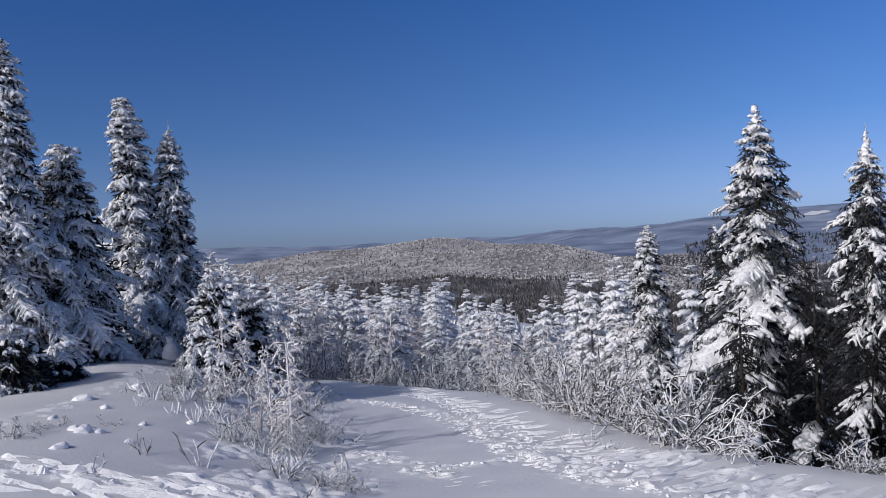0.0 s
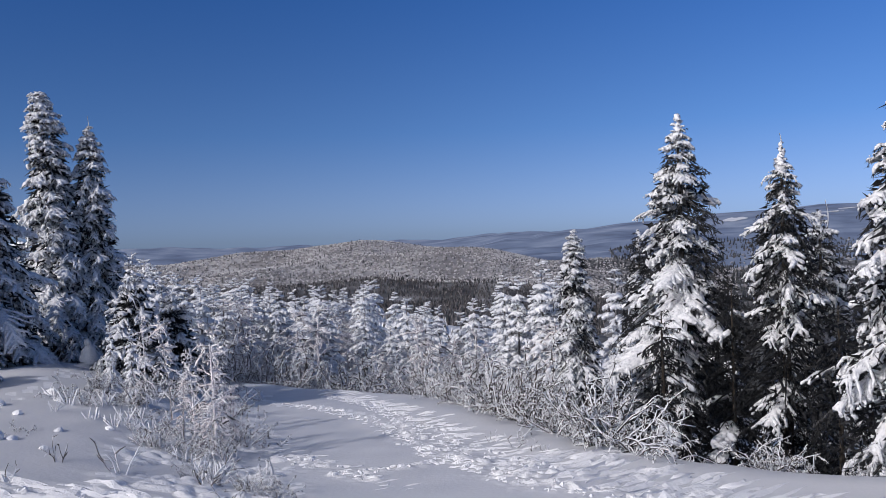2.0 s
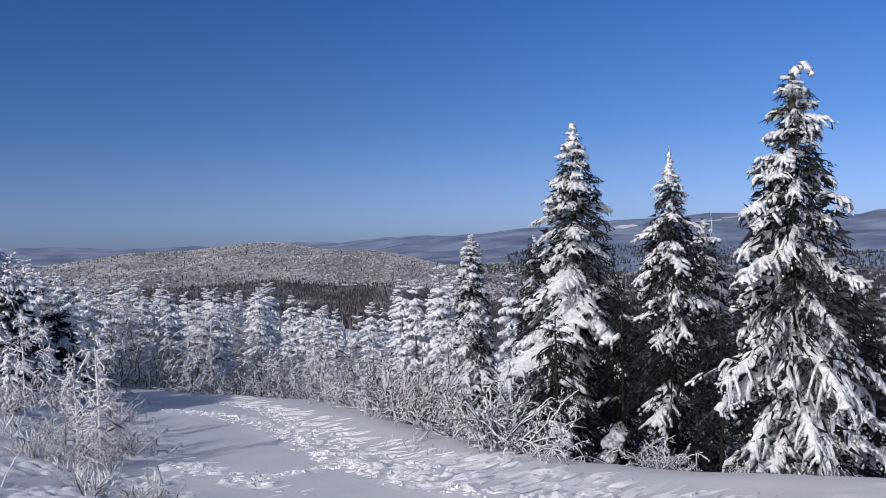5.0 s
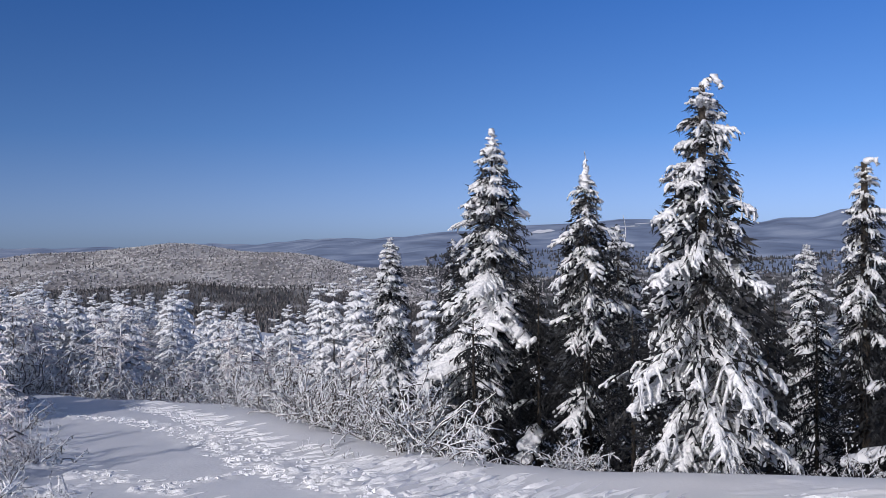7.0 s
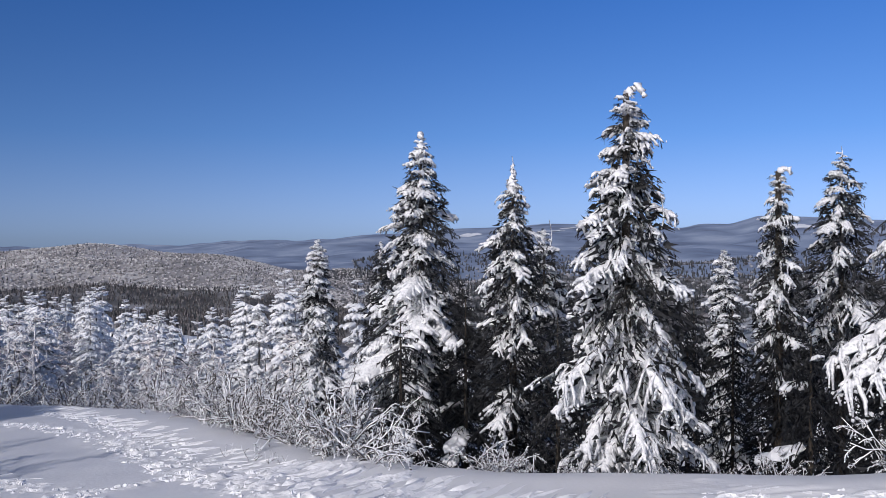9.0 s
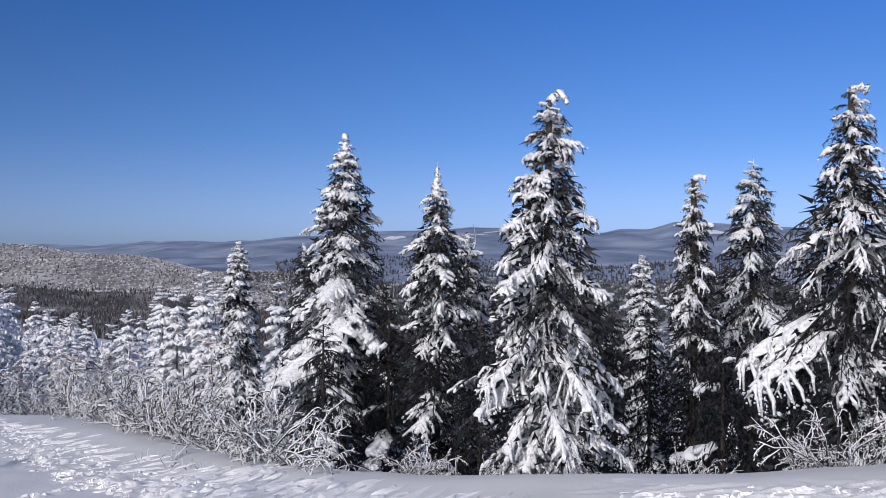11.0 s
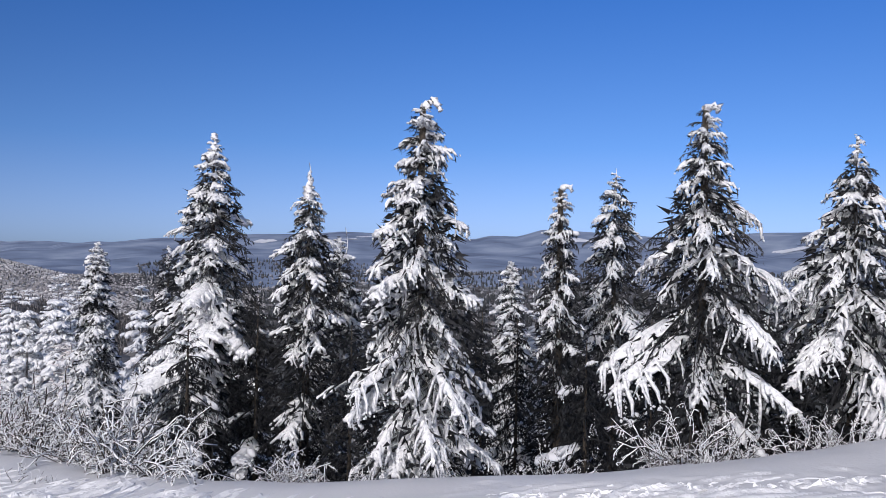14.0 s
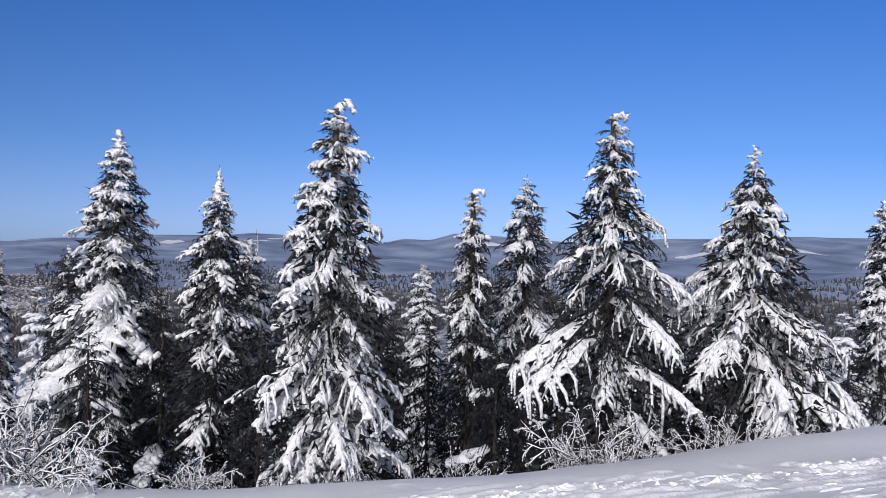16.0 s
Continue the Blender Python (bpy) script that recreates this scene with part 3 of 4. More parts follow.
def spruce(az, r, top_el, profile, label, hanging=0.4, hook=None, sway=(0, 0), seed=1, density=1.0, snowy=0.94, bare=0.0, lean_top=25, arms=(), sleeve=1.0, pillow=0.0, shoots=(), shade_side=0.1, spire=0.6):
    """profile: (metres below the tip, crown radius) pairs. The tip stands at that angle over the eye's level.
    bare: the lower share of the crown, near-black with little snow to stand for shade; snow left off the right side
    stands for shade too."""
    g = np.random.default_rng(seed)
    x, y = spot(az, r)
    z = ground_z(x, y) - 0.1
    H = EYE[2] + r * math.tan(radians(top_el)) - z
    tree = tagged(new("spruce_tree"), label, "tree", "snowy spruces")
    tree.matrix_world = Matrix.Translation((x, y, z)) @ Matrix.Rotation(radians(-az), 4, "Z")
    line = stem_line(H, hook, sway)
    s = np.linspace(0, 1, len(line))
    b = Buf()
    tube(b, line, 0.010 + 0.015 * H * (1 - s) ** 0.9, 8)
    part("trunk", b.mesh("trunk", [BARK]), tree)
    # snow sleeve on the leader
    b = Buf()
    lead = line[line[:, 2] > H - max(spire, 0.3)] if not hook else line[-8:]
    if len(lead) < 2:
        lead = line[-2:]
    f = np.linspace(0, 1, 16)
    P = np.stack([np.interp(f, np.linspace(0, 1, len(lead)), lead[:, c]) for c in range(3)], 1)
    lumpy(b, P + g.normal(0, 0.014, P.shape), (0.075 - 0.04 * f if not hook else 0.046 - 0.016 * f) * sleeve * g.uniform(0.55, 1.45, len(f)), 7, 1.0, g)
    part("snow_sleeve", b.mesh("snow_sleeve", [TREE_SNOW]), tree, "snow crusted round the leading shoot")
    pd, pr = zip(*[(a, q * (0.7 + 0.3 * float(smooth(0, 1.6, a)))) for a, q in profile])
    # dense inside of the crown, near-black so that its colour stands for shade
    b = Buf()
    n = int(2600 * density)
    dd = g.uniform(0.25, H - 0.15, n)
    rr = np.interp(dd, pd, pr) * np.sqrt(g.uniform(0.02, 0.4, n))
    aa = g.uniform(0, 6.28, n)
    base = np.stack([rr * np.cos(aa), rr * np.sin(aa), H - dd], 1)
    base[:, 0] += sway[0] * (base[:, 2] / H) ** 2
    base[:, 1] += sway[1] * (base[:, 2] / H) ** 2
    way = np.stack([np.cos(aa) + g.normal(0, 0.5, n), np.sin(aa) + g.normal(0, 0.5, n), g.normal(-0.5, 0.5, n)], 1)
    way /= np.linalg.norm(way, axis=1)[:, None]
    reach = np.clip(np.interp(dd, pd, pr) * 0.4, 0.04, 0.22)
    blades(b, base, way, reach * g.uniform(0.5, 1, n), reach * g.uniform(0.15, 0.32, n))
    tagged(part("inner_needles", b.mesh("inner_needles", [SHADE_NEEDLE], False), tree), kind="stuff")
    # boughs in uneven whorls from the tip down
    d, ang = 0.04, g.uniform(0, 6.28)
    while d < H - 0.2:
        R = float(np.interp(d, pd, pr))
        count = max(4, int(round((4.3 + 2.7 * R) * density)))
        tier = g.uniform(0.85, 1.12)
        for k in range(count):
            ang += 2 * math.pi / count + g.uniform(-0.3, 0.3)
            L = R * tier * g.uniform(0.68, 1.15) + (0.05 if hook else 0.03 * float(smooth(0.2, 0.6, d)))
            h = H - d + g.uniform(-0.07, 0.07)
            kind = 2 if g.random() < pillow else int(g.random() < hanging)
            key = min(LENGTHS, key=lambda q: abs(q - L))
            green, snow, dark = (REAR if math.sin(ang) > 0.35 else BOUGHS)[key, kind][g.integers(5)]
            up = lean_top * (1 - smooth(0.05, 0.9, d)) - (6 + 20 * smooth(0.3, 2.6, d)) + g.uniform(-9, 9)
            t = np.clip(h / H, 0, 1) ** 2
            m = Matrix.Translation((sway[0] * t, sway[1] * t, h)) @ Euler((0, 0, ang)).to_matrix().to_4x4() @ Euler((g.uniform(-0.25, 0.25), radians(-up), 0)).to_matrix().to_4x4() @ Matrix.Scale(L / key, 4)
            # low boughs take the near-black copy: cast shade painted into their needles
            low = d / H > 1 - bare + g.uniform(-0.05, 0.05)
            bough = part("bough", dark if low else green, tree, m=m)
            keep = 0.1 if low else snowy
            # fewer caps on the right side, in place of the shade there
            if g.random() < keep * (0.75 if math.sin(ang) > 0.5 else 1) * (1 - shade_side if math.cos(ang) > 0.3 and d > 0.8 else 1):
                part("snow_cap", snow, bough)
        d += (0.085 + 0.17 * min(R, 1.2)) / density ** 0.5 * g.uniform(0.8, 1.2)
    # thin bare shoots: metres below the tip, place to the side, length
    for d, off, L in shoots:
        b = Buf()
        q = np.linspace(0, 1, 5)
        tube(b, np.stack([off + 0.05 * np.sin(q * 4) * L, -0.1 + 0 * q, H - d + L * q], 1), 0.012 - 0.007 * q, 4, mats=(0, 1))
        part("bare_shoot", b.mesh("bare_shoot", [TREE_SNOW, TWIG]), tree, "thin bare shoot")
    # single long arms: metres below the tip, heading (0 right, 180 left, -90 towards the road), length, droop in degrees
    for d, heading, L, droop in arms:
        key = min(LENGTHS, key=lambda q: abs(q - L))
        for n in range(2):
            green, snow, dark = BOUGHS[key, 1][g.integers(5)]
            m = Matrix.Translation((0, 0, H - d + 0.03 * n)) @ Euler((0, 0, radians(heading + 9 * n))).to_matrix().to_4x4() @ Euler((0.25 * n, radians(droop + 3 * n), 0)).to_matrix().to_4x4() @ Matrix.Scale(L / key * (1 - 0.12 * n), 4)
            part("snow_cap", snow, part("bough", green, tree, m=m))
    return tree


spruce(20.6, 15.5, 7.2, [(0, 0.05), (0.35, 0.18), (0.7, 0.4), (1.2, 0.68), (1.8, 0.78), (2.2, 1.0), (2.9, 1.3), (3.5, 1.62), (4.3, 1.75), (5.2, 1.6), (7, 1.2)],
       "tall conical spruce with tiers of snow-laden boughs", 0.15, seed=21, bare=0.46, shade_side=0.75, sleeve=1.2, pillow=0.7, snowy=0.82)
spruce(26.8, 14.2, 4.95, [(0, 0.03), (0.4, 0.16), (0.85, 0.34), (1.15, 0.56), (2.0, 0.7), (2.8, 0.88), (3.8, 1.05), (5.5, 1.1)],
       "slender spruce with patchy snow on dark boughs", 0.6, seed=22, bare=0.56, shade_side=0.6, snowy=0.75, pillow=0.15, shoots=[(0.1, 0.0, 0.25)])
spruce(34.3, 10.6, 9.45, [(0, 0.06), (0.25, 0.22), (0.5, 0.28), (1.1, 0.52), (1.5, 0.72), (2.2, 0.95), (2.9, 1.22), (3.9, 1.3), (5, 1.1)],
       "broad spruce with a hooked tip bowed by heavy snow", 0.6, hook=(0.2, 0.09), seed=23, snowy=0.72, pillow=0.12, shoots=[(1.65, 0.42, 0.42)], arms=[(0.5, 5, 0.40, -5), (0.62, 20, 0.34, 5), (0.95, 185, 0.5, 22), (1.1, 200, 0.52, 32), (2.9, -60, 1.35, 30)], shade_side=0.15)
spruce(43.7, 14.6, 4.2, [(0, 0.05), (0.55, 0.2), (1.15, 0.38), (2.0, 0.48), (3, 0.62), (4.5, 0.8), (6, 0.9)],
       "narrow spruce with a bent snowy top", 0.75, hook=(0.17, 0.04), seed=24, bare=0.6, shade_side=0.5, snowy=0.75)
spruce(47.3, 17.5, 5.1, [(0, 0.1), (0.35, 0.34), (0.9, 0.55), (1.5, 0.7), (2.1, 0.9), (3.2, 1.2), (4.5, 1.35), (7, 1.3)],
       "dense spruce, mostly shaded, its snow grey-blue", 0.5, seed=25, shade_side=0.5, snowy=0.5, bare=0.62, sleeve=0.5, shoots=[(0.05, 0.0, 0.2)])
spruce(52.9, 11.4, 9.3, [(0, 0.06), (0.45, 0.28), (1.15, 0.56), (1.5, 0.8), (1.9, 0.95), (3.1, 1.3), (3.9, 1.5), (5, 1.5)],
       "wide spruce with long drooping fringed boughs", 0.95, hook=(0.16, 0.04), seed=26, shade_side=0.35, snowy=0.7, bare=0.6, density=0.92, arms=[(1.05, 5, 0.85, 18), (1.2, 182, 0.6, 30), (1.9, 0, 1.2, 8), (2.5, 188, 1.65, 26), (2.75, 215, 1.7, 22), (2.3, -50, 1.4, 22), (3.1, -30, 1.5, 18)])
spruce(61.8, 12.2, 7.35, [(0, 0.05), (0.3, 0.2), (0.7, 0.44), (1.15, 0.62), (1.55, 1.0), (2.2, 1.35), (2.9, 1.65), (5, 1.5)],
       "broad spruce with hanging snow-crusted branches and a thin bare tip", 0.95, seed=27, shade_side=0.3, snowy=0.66, bare=0.5, sleeve=0.6, density=0.92, arms=[(1.5, 175, 0.95, 12), (2.0, -8, 1.5, 24), (2.5, 2, 2.0, 24), (2.2, -120, 1.3, 26), (2.9, -20, 2.0, 22), (1.7, 185, 1.3, 20)])
spruce(69.2, 19, 3.9, [(0, 0.08), (0.5, 0.3), (1.2, 0.42), (3, 0.6), (6, 0.9)], "slim spruce standing lower down the slope", 0.4, seed=28, snowy=0.8)
spruce(13.65, 24, -0.1, [(0, 0.08), (0.35, 0.3), (0.8, 0.5), (2, 0.66), (3.1, 0.82), (5, 1.0)], "narrow spruce thickly plastered with snow", 0.2, seed=29, pillow=0.8, shade_side=0.5, sleeve=1.3, density=1.25, bare=0.4)
spruce(28.9, 16.5, 0.6, [(0, 0.08), (0.6, 0.4), (1.5, 0.75), (4, 1.1)], "small spruce with snow-bowed crown behind the slender one", 0.6, seed=30, snowy=0.7, shoots=[(0.3, 0.12, 0.5)])
spruce(40.5, 20, -0.75, [(0, 0.08), (0.4, 0.3), (1.2, 0.45), (3, 0.6), (5, 0.8)], "small slender spruce caked in snow", 0.3, seed=31, pillow=0.4)
spruce(17.9, 23, -0.15, [(0, 0.1), (0.6, 0.35), (1.5, 0.6), (3, 0.9), (5, 1.2)], "dark spruce with little snow, in shade", 0.5, seed=32, snowy=0.3)
spruce(-19.4, 20, 9.45, [(0, 0.22), (0.38, 0.38), (1, 0.48), (2, 0.62), (3, 0.8), (4.4, 1.1), (6.3, 1.4)], "old twin-topped spruce with clumps of snow", 0.3, seed=33, shade_side=0.0, sway=(-0.31, 0), sleeve=1.7, snowy=1.0, pillow=0.8, lean_top=10, arms=[(2.2, 175, 1.0, 8), (2.4, 190, 0.94, 14)], density=1.2)
spruce(-17.55, 20.1, 7.5, [(0, 0.1), (0.38, 0.28), (1, 0.42), (2, 0.55), (3.25, 0.85), (5, 1.2), (6.3, 1.4)], "second stem of a twin-topped spruce", 0.7, seed=34, shade_side=0.05, snowy=1.0, pillow=0.35, shoots=[(0.05, 0.0, 0.28)], density=1.2)
spruce(-27.0, 17, 12.7, [(0, 0.12), (0.6, 0.36), (1.33, 0.52), (2.4, 0.8), (3.85, 1.2), (5.9, 1.6)], "tall spruce heavy with snow above the bank", 0.4, seed=35, shade_side=0.0, snowy=1.0, pillow=0.6, sleeve=1.3, density=1.2)
spruce(-23.9, 18, 6.4, [(0, 0.22), (0.5, 0.6), (1.1, 0.9), (2.4, 1.4), (4.8, 1.8)], "bushy spruce crusted with snow", 0.7, seed=36, shade_side=0.0, snowy=1.0, pillow=0.25, density=1.2)
spruce(-27.4, 14, -4.3, [(0, 0.3), (0.4, 0.8), (0.9, 1.15), (2, 1.2)], "low spruce boughs bent to the ground by heavy snow", 0.2, seed=37, pillow=0.9, sleeve=1.6, lean_top=5)
spruce(-24.6, 14.6, -5.6, [(0, 0.2), (0.4, 0.55), (1.2, 0.8)], "small spruce bowed under a thick load of snow", 0.2, seed=38, pillow=0.9, sleeve=1.6, lean_top=5)
spruce(-15.3, 16.8, -1.8, [(0, 0.15), (0.6, 0.5), (2, 1.05), (4, 1.3)], "bushy young spruce plastered with snow", 0.6, seed=39, pillow=0.8)
spruce(-13.0, 17.6, -3.2, [(0, 0.15), (0.6, 0.5), (2, 0.9), (4, 1.2)], "bushy young spruce plastered with snow", 0.6, seed=40, pillow=0.8)


# ---------------------------------------------------------------- shrubs and saplings
def shrub_stems(seed, height, spread, stems=9, depth=3, droop=0.3, thick=0.012, fine=1.0, parts=5):
    """Leafless stems rising from one root, a mesh for each cluster; snow lies on the upper side of every twig."""
    r = np.random.default_rng(seed)

    def grow(b, p, way, length, rad, level):
        n = 6 if level > 1 else 4 if level else 3
        pts = [p]
        w = way.copy()
        for _ in range(n - 1):
            w = w + r.normal(0, 0.24, 3) + (0, 0, -droop * 0.2 * (1.2 - w[2]))
            w /= np.linalg.norm(w)
            pts.append(pts[-1] + w * length / (n - 1))
        tube(b, pts, rad * np.linspace(1, 0.62, n) * r.uniform(0.75, 1.3, n), 4 if level > 1 else 3, 1.3, mats=(0, 1 if depth else 0))
        if level == 0:
            return
        for k in range(int(round(r.integers(3, 6) * fine))):
            i = r.integers(1, n)
            q = pts[i] - (pts[i] - pts[i - 1]) * r.uniform(0, 0.9)
            d = w * 0.7 + r.normal(0, 0.6, 3)
            d /= np.linalg.norm(d)
            grow(b, q, d, length * r.uniform(0.2, 0.38), rad * 0.9, level - 1)

    bufs = [Buf() for _ in range(parts)]
    for k in range(stems):
        a = 6.28 * k / stems + r.uniform(-0.4, 0.4)
        way = np.array([math.cos(a) * spread, math.sin(a) * spread, 1.0]) + r.normal(0, 0.15, 3)
        way /= np.linalg.norm(way)
        grow(bufs[k * parts // stems], np.array([math.cos(a), math.sin(a), 0]) * 0.06, way, height * r.uniform(0.45, 0.8), thick * r.uniform(0.8, 1.2), depth)
    return [b.mesh("stem", [TREE_SNOW, TWIG]) for b in bufs]


SHRUBS = [shrub_stems(50 + k, 1.0, 0.6 + 0.14 * (k % 3), 12, 3, 0.5, 0.0062, 1.08) for k in range(5)]
SPRAWL = [shrub_stems(60 + k, 1.0, 1.0, 10, 3, 0.8, 0.0074, 1.3) for k in range(3)]
WEEDS = [shrub_stems(70 + k, 0.6, 0.35, 4, 1, 0.1, 0.0065, parts=4) for k in range(3)]


def shrub(meshes, k, az, r, size, label, group="snowy shrubs", sink=0.05):
    x, y = spot(az, r)
    ob = new("shrub")
    for me in meshes[k % len(meshes)]:
        part("stem", me, ob)
    g = random.Random(int(az * 100) + k)
    ob.matrix_world = Matrix.Translation((x, y, ground_z(x, y) - sink)) @ Euler((0, 0, g.uniform(0, 6.28))).to_matrix().to_4x4() @ Matrix.Diagonal((size, size, size * g.uniform(0.9, 1.1), 1))
    return tagged(ob, label, "shrub", group)


# the thicket along the road's edge
g = random.Random(5)
k = 0
for az, r0, size in [(-6, 27, 1.6), (-4, 25, 1.7), (-2, 24, 1.8), (0, 21.5, 1.8), (1.5, 20.5, 1.8), (3, 18.6, 1.8), (4.3, 17, 1.7), (5.6, 15.5, 1.6),
                     (6.8, 14.6, 1.6), (8, 13.6, 1.55), (9.2, 12.9, 1.5), (10.4, 12.3, 1.5), (11.6, 11.7, 1.4), (12.8, 11.3, 1.4), (14, 10.8, 1.35), (15.2, 10.5, 1.2)]:
    for row in range(2 if r0 < 19 else 1):
        k += 1
        shrub(SHRUBS, k, az + g.uniform(-0.6, 0.6), r0 + row * 1.5 + g.uniform(-0.3, 0.3), size * g.uniform(0.85, 1.1), "leafless shrub with snow along every twig, at the road's edge")
for az, r, size in [(14.8, 10.0, 1.35), (16.3, 9.7, 1.25), (17.6, 9.4, 1.0), (25.7, 9.0, 0.85), (27.3, 8.9, 0.65), (24.6, 9.3, 0.9)]:
    k += 1
    shrub(SPRAWL, k, az, r, size, "sprawling shrub with thick snow on arching twigs")
for az, r, size in [(43.5, 8.8, 0.6), (45, 8.9, 0.6), (50.5, 9.3, 0.95), (52.2, 9.2, 1.1), (53.6, 9.4, 1.0), (55, 9.8, 0.8), (58.6, 10.2, 0.75), (60.3, 10.4, 0.85), (61.8, 10.7, 0.75), (31, 8.8, 0.4), (36.5, 8.6, 0.3), (64.5, 11.2, 0.65), (40.5, 8.8, 0.35)]:
    k += 1
    shrub(SHRUBS, k, az, r, size, "small snowy shrub at the foot of the spruces")
# the bank on the other side of the road
for az, r, size in [(-11.2, 11.9, 1.0), (-9.4, 12.0, 0.9), (-8.8, 11.4, 0.8), (-10.5, 10.6, 0.8), (-12.3, 10.2, 0.7), (-14, 10.2, 0.6), (-12, 14, 1.2), (-13.5, 15, 1.1), (-14.8, 14.4, 1.0),
                    (-14.6, 10.4, 0.7), (-12.5, 9.9, 0.7), (-12.2, 8.8, 0.55), (-9.8, 8.5, 0.45), (-8.2, 8.0, 0.5), (-8.9, 8.3, 0.5), (-18.5, 12.5, 0.6), (-19.3, 13, 0.7), (-15.5, 13.2, 0.9), (-16.7, 13.5, 0.8), (-17.7, 14, 0.7), (-9.5, 15.5, 1.3), (-9.8, 18, 1.4), (-22, 10.4, 0.35), (-26.5, 10.2, 0.5), (-25, 10.6, 0.45), (-27.8, 10, 0.6)]:
    k += 1
    shrub(SPRAWL if k % 2 and size < 1 else SHRUBS, k, az, r, size * 0.85, "frosted shrub on the snowy bank", "bank shrubs")
for az, r, size in [(7.8, 10.6, 0.22), (9.3, 10.1, 0.2), (10.4, 9.8, 0.18), (11.2, 9.7, 0.16), (-16.5, 8.6, 0.4), (-20, 9, 0.3), (-23, 8.2, 0.25), (-10, 7.6, 0.3), (-11.3, 8.4, 0.4)]:
    k += 1
    x, y = spot(az, r)
    ob = tagged(new("weed"), "dry weed stalk crusted with snow", "weed", "weed stalks")
    ob.matrix_world = Matrix.Translation((x, y, ground_z(x, y) - 0.02)) @ Matrix.Rotation(k, 4, "Z") @ Matrix.Scale(size / 0.45, 4)
    for me in WEEDS[k % 3]:
        part("stalk", me, ob)


g = random.Random(23)
for i in range(30):
    k += 1
    az, r0 = g.uniform(-12, 6), g.uniform(21, 33)
    x, y = spot(az, r0)
    if -float(side_distance(np.array([x]), np.array([y]), LIP)[0]) < 0.6 and -float(side_distance(np.array([x]), np.array([y]), BANK)[0]) < 0.4:
        continue
    shrub(SHRUBS, k, az, r0, g.uniform(0.9, 1.7), "low scrub white with snow at the foot of the wood", "scrub below the road")
for i in range(16):
    k += 1
    az = -13 + 1.05 * i + g.uniform(-0.4, 0.4)
    shrub(SHRUBS, k, az, g.uniform(23.5, 28), g.uniform(1.7, 2.3), "rounded scrub white with snow where the road falls away", "scrub below the road")
STALKS = [shrub_stems(80 + i, 0.5, 0.3, 6, 0, 0.0, 0.017, parts=6) for i in range(4)]
g = random.Random(14)
for i in range(34):
    u = g.random()
    x, y = -4.3 + 3.1 * u + g.gauss(0, 0.32), 12.6 - 4.2 * u + g.gauss(0, 0.3)
    ob = tagged(new("weed"), "upright weed stalks thickly cased in snow", "weed", "stalks on the bank")
    q = g.uniform(0.35, 0.7)
    ob.matrix_world = Matrix.Translation((x, y, ground_z(x, y) - 0.03)) @ Matrix.Rotation(g.uniform(0, 6.28), 4, "Z") @ Matrix.Scale(q, 4)
    for me in STALKS[i % 4]:
        part("stalk", me, ob)
for x, y, size in [(-1.15, 8.3, 0.5), (-1.3, 8.6, 0.45), (-1.0, 8.0, 0.4), (-1.7, 9.2, 0.45), (-2.3, 10.3, 0.5), (-2.7, 10.9, 0.55), (-3.1, 11.6, 0.6), (-2.5, 11.6, 0.6), (-2.0, 11.0, 0.55), (-3.6, 12.6, 0.7), (-1.9, 12.6, 0.6), (-4.2, 13.4, 0.7)]:
    k += 1
    ob = shrub(SPRAWL, k, math.degrees(math.atan2(x, y)), math.hypot(x, y), size, "low sprawling shrub buried in snow on the bank", "bank shrubs")


def snow_clod(x, y, size, seed):
    """A rounded lump of snow thrown up or fallen from a tree."""
    r = np.random.default_rng(seed)
    bm = bmesh.new()
    bmesh.ops.create_icosphere(bm, subdivisions=2, radius=1)
    for v in bm.verts:
        c = v.co
        f = 1 + 0.18 * math.sin(3 * c.x + seed) + 0.14 * math.sin(4 * c.y + 2 * c.z + seed) + r.normal(0, 0.05)
        v.co = (c.x * f * 1.3, c.y * f, max(c.z * f * 0.75, -0.3))
    me = bpy.data.meshes.new("snow_clod")
    bm.to_mesh(me)
    bm.free()
    me.materials.append(LOOSE_SNOW)
    ob = tagged(new("snow_clod", me), "rounded lump of snow lying on the bank", "snow lump", "snow lumps")
    ob.matrix_world = Matrix.Translation((x, y, ground_z(x, y) + 0.1 * size)) @ Matrix.Rotation(seed, 4, "Z") @ Matrix.Scale(size, 4)


for i, (x, y, size) in enumerate([(-4.0, 9.2, 0.09), (-4.15, 9.3, 0.06), (-3.85, 9.25, 0.05), (-3.9, 8.4, 0.07), (-3.6, 9.9, 0.05), (-4.6, 12.4, 0.08), (-4.3, 11.9, 0.06), (-4.4, 10.8, 0.06), (-3.4, 8.9, 0.04), (-4.9, 11.3, 0.1), (-4.7, 10.0, 0.05), (-3.2, 10.4, 0.05)]):
    snow_clod(x, y, size, i + 1)
x, y = spot(-18.2, 17.6)
b = Buf()
rise = np.linspace(0, 1, 8)
r = np.random.default_rng(3)
lumpy(b, np.stack([0.06 * np.sin(3 * rise), 0 * rise, 0.6 * rise], 1), 0.2 * (1 - rise) ** 0.8 + 0.04, 12, 1.0, r, 0.22)
stump = new("snowy_stump", b.mesh("snowy_stump", [TREE_SNOW]))
stump.matrix_world = Matrix.Translation((x, y, ground_z(x, y) - 0.05))
tagged(stump, "pointed stump buried under a smooth cone of snow", "stump")


# ---------------------------------------------------------------- the woods below the road
LITE = {L: [bough_meshes(L, h, 900 + 10 * i + h, True) for h in (2, 0)] for i, L in enumerate((0.3, 0.6, 1.0))}


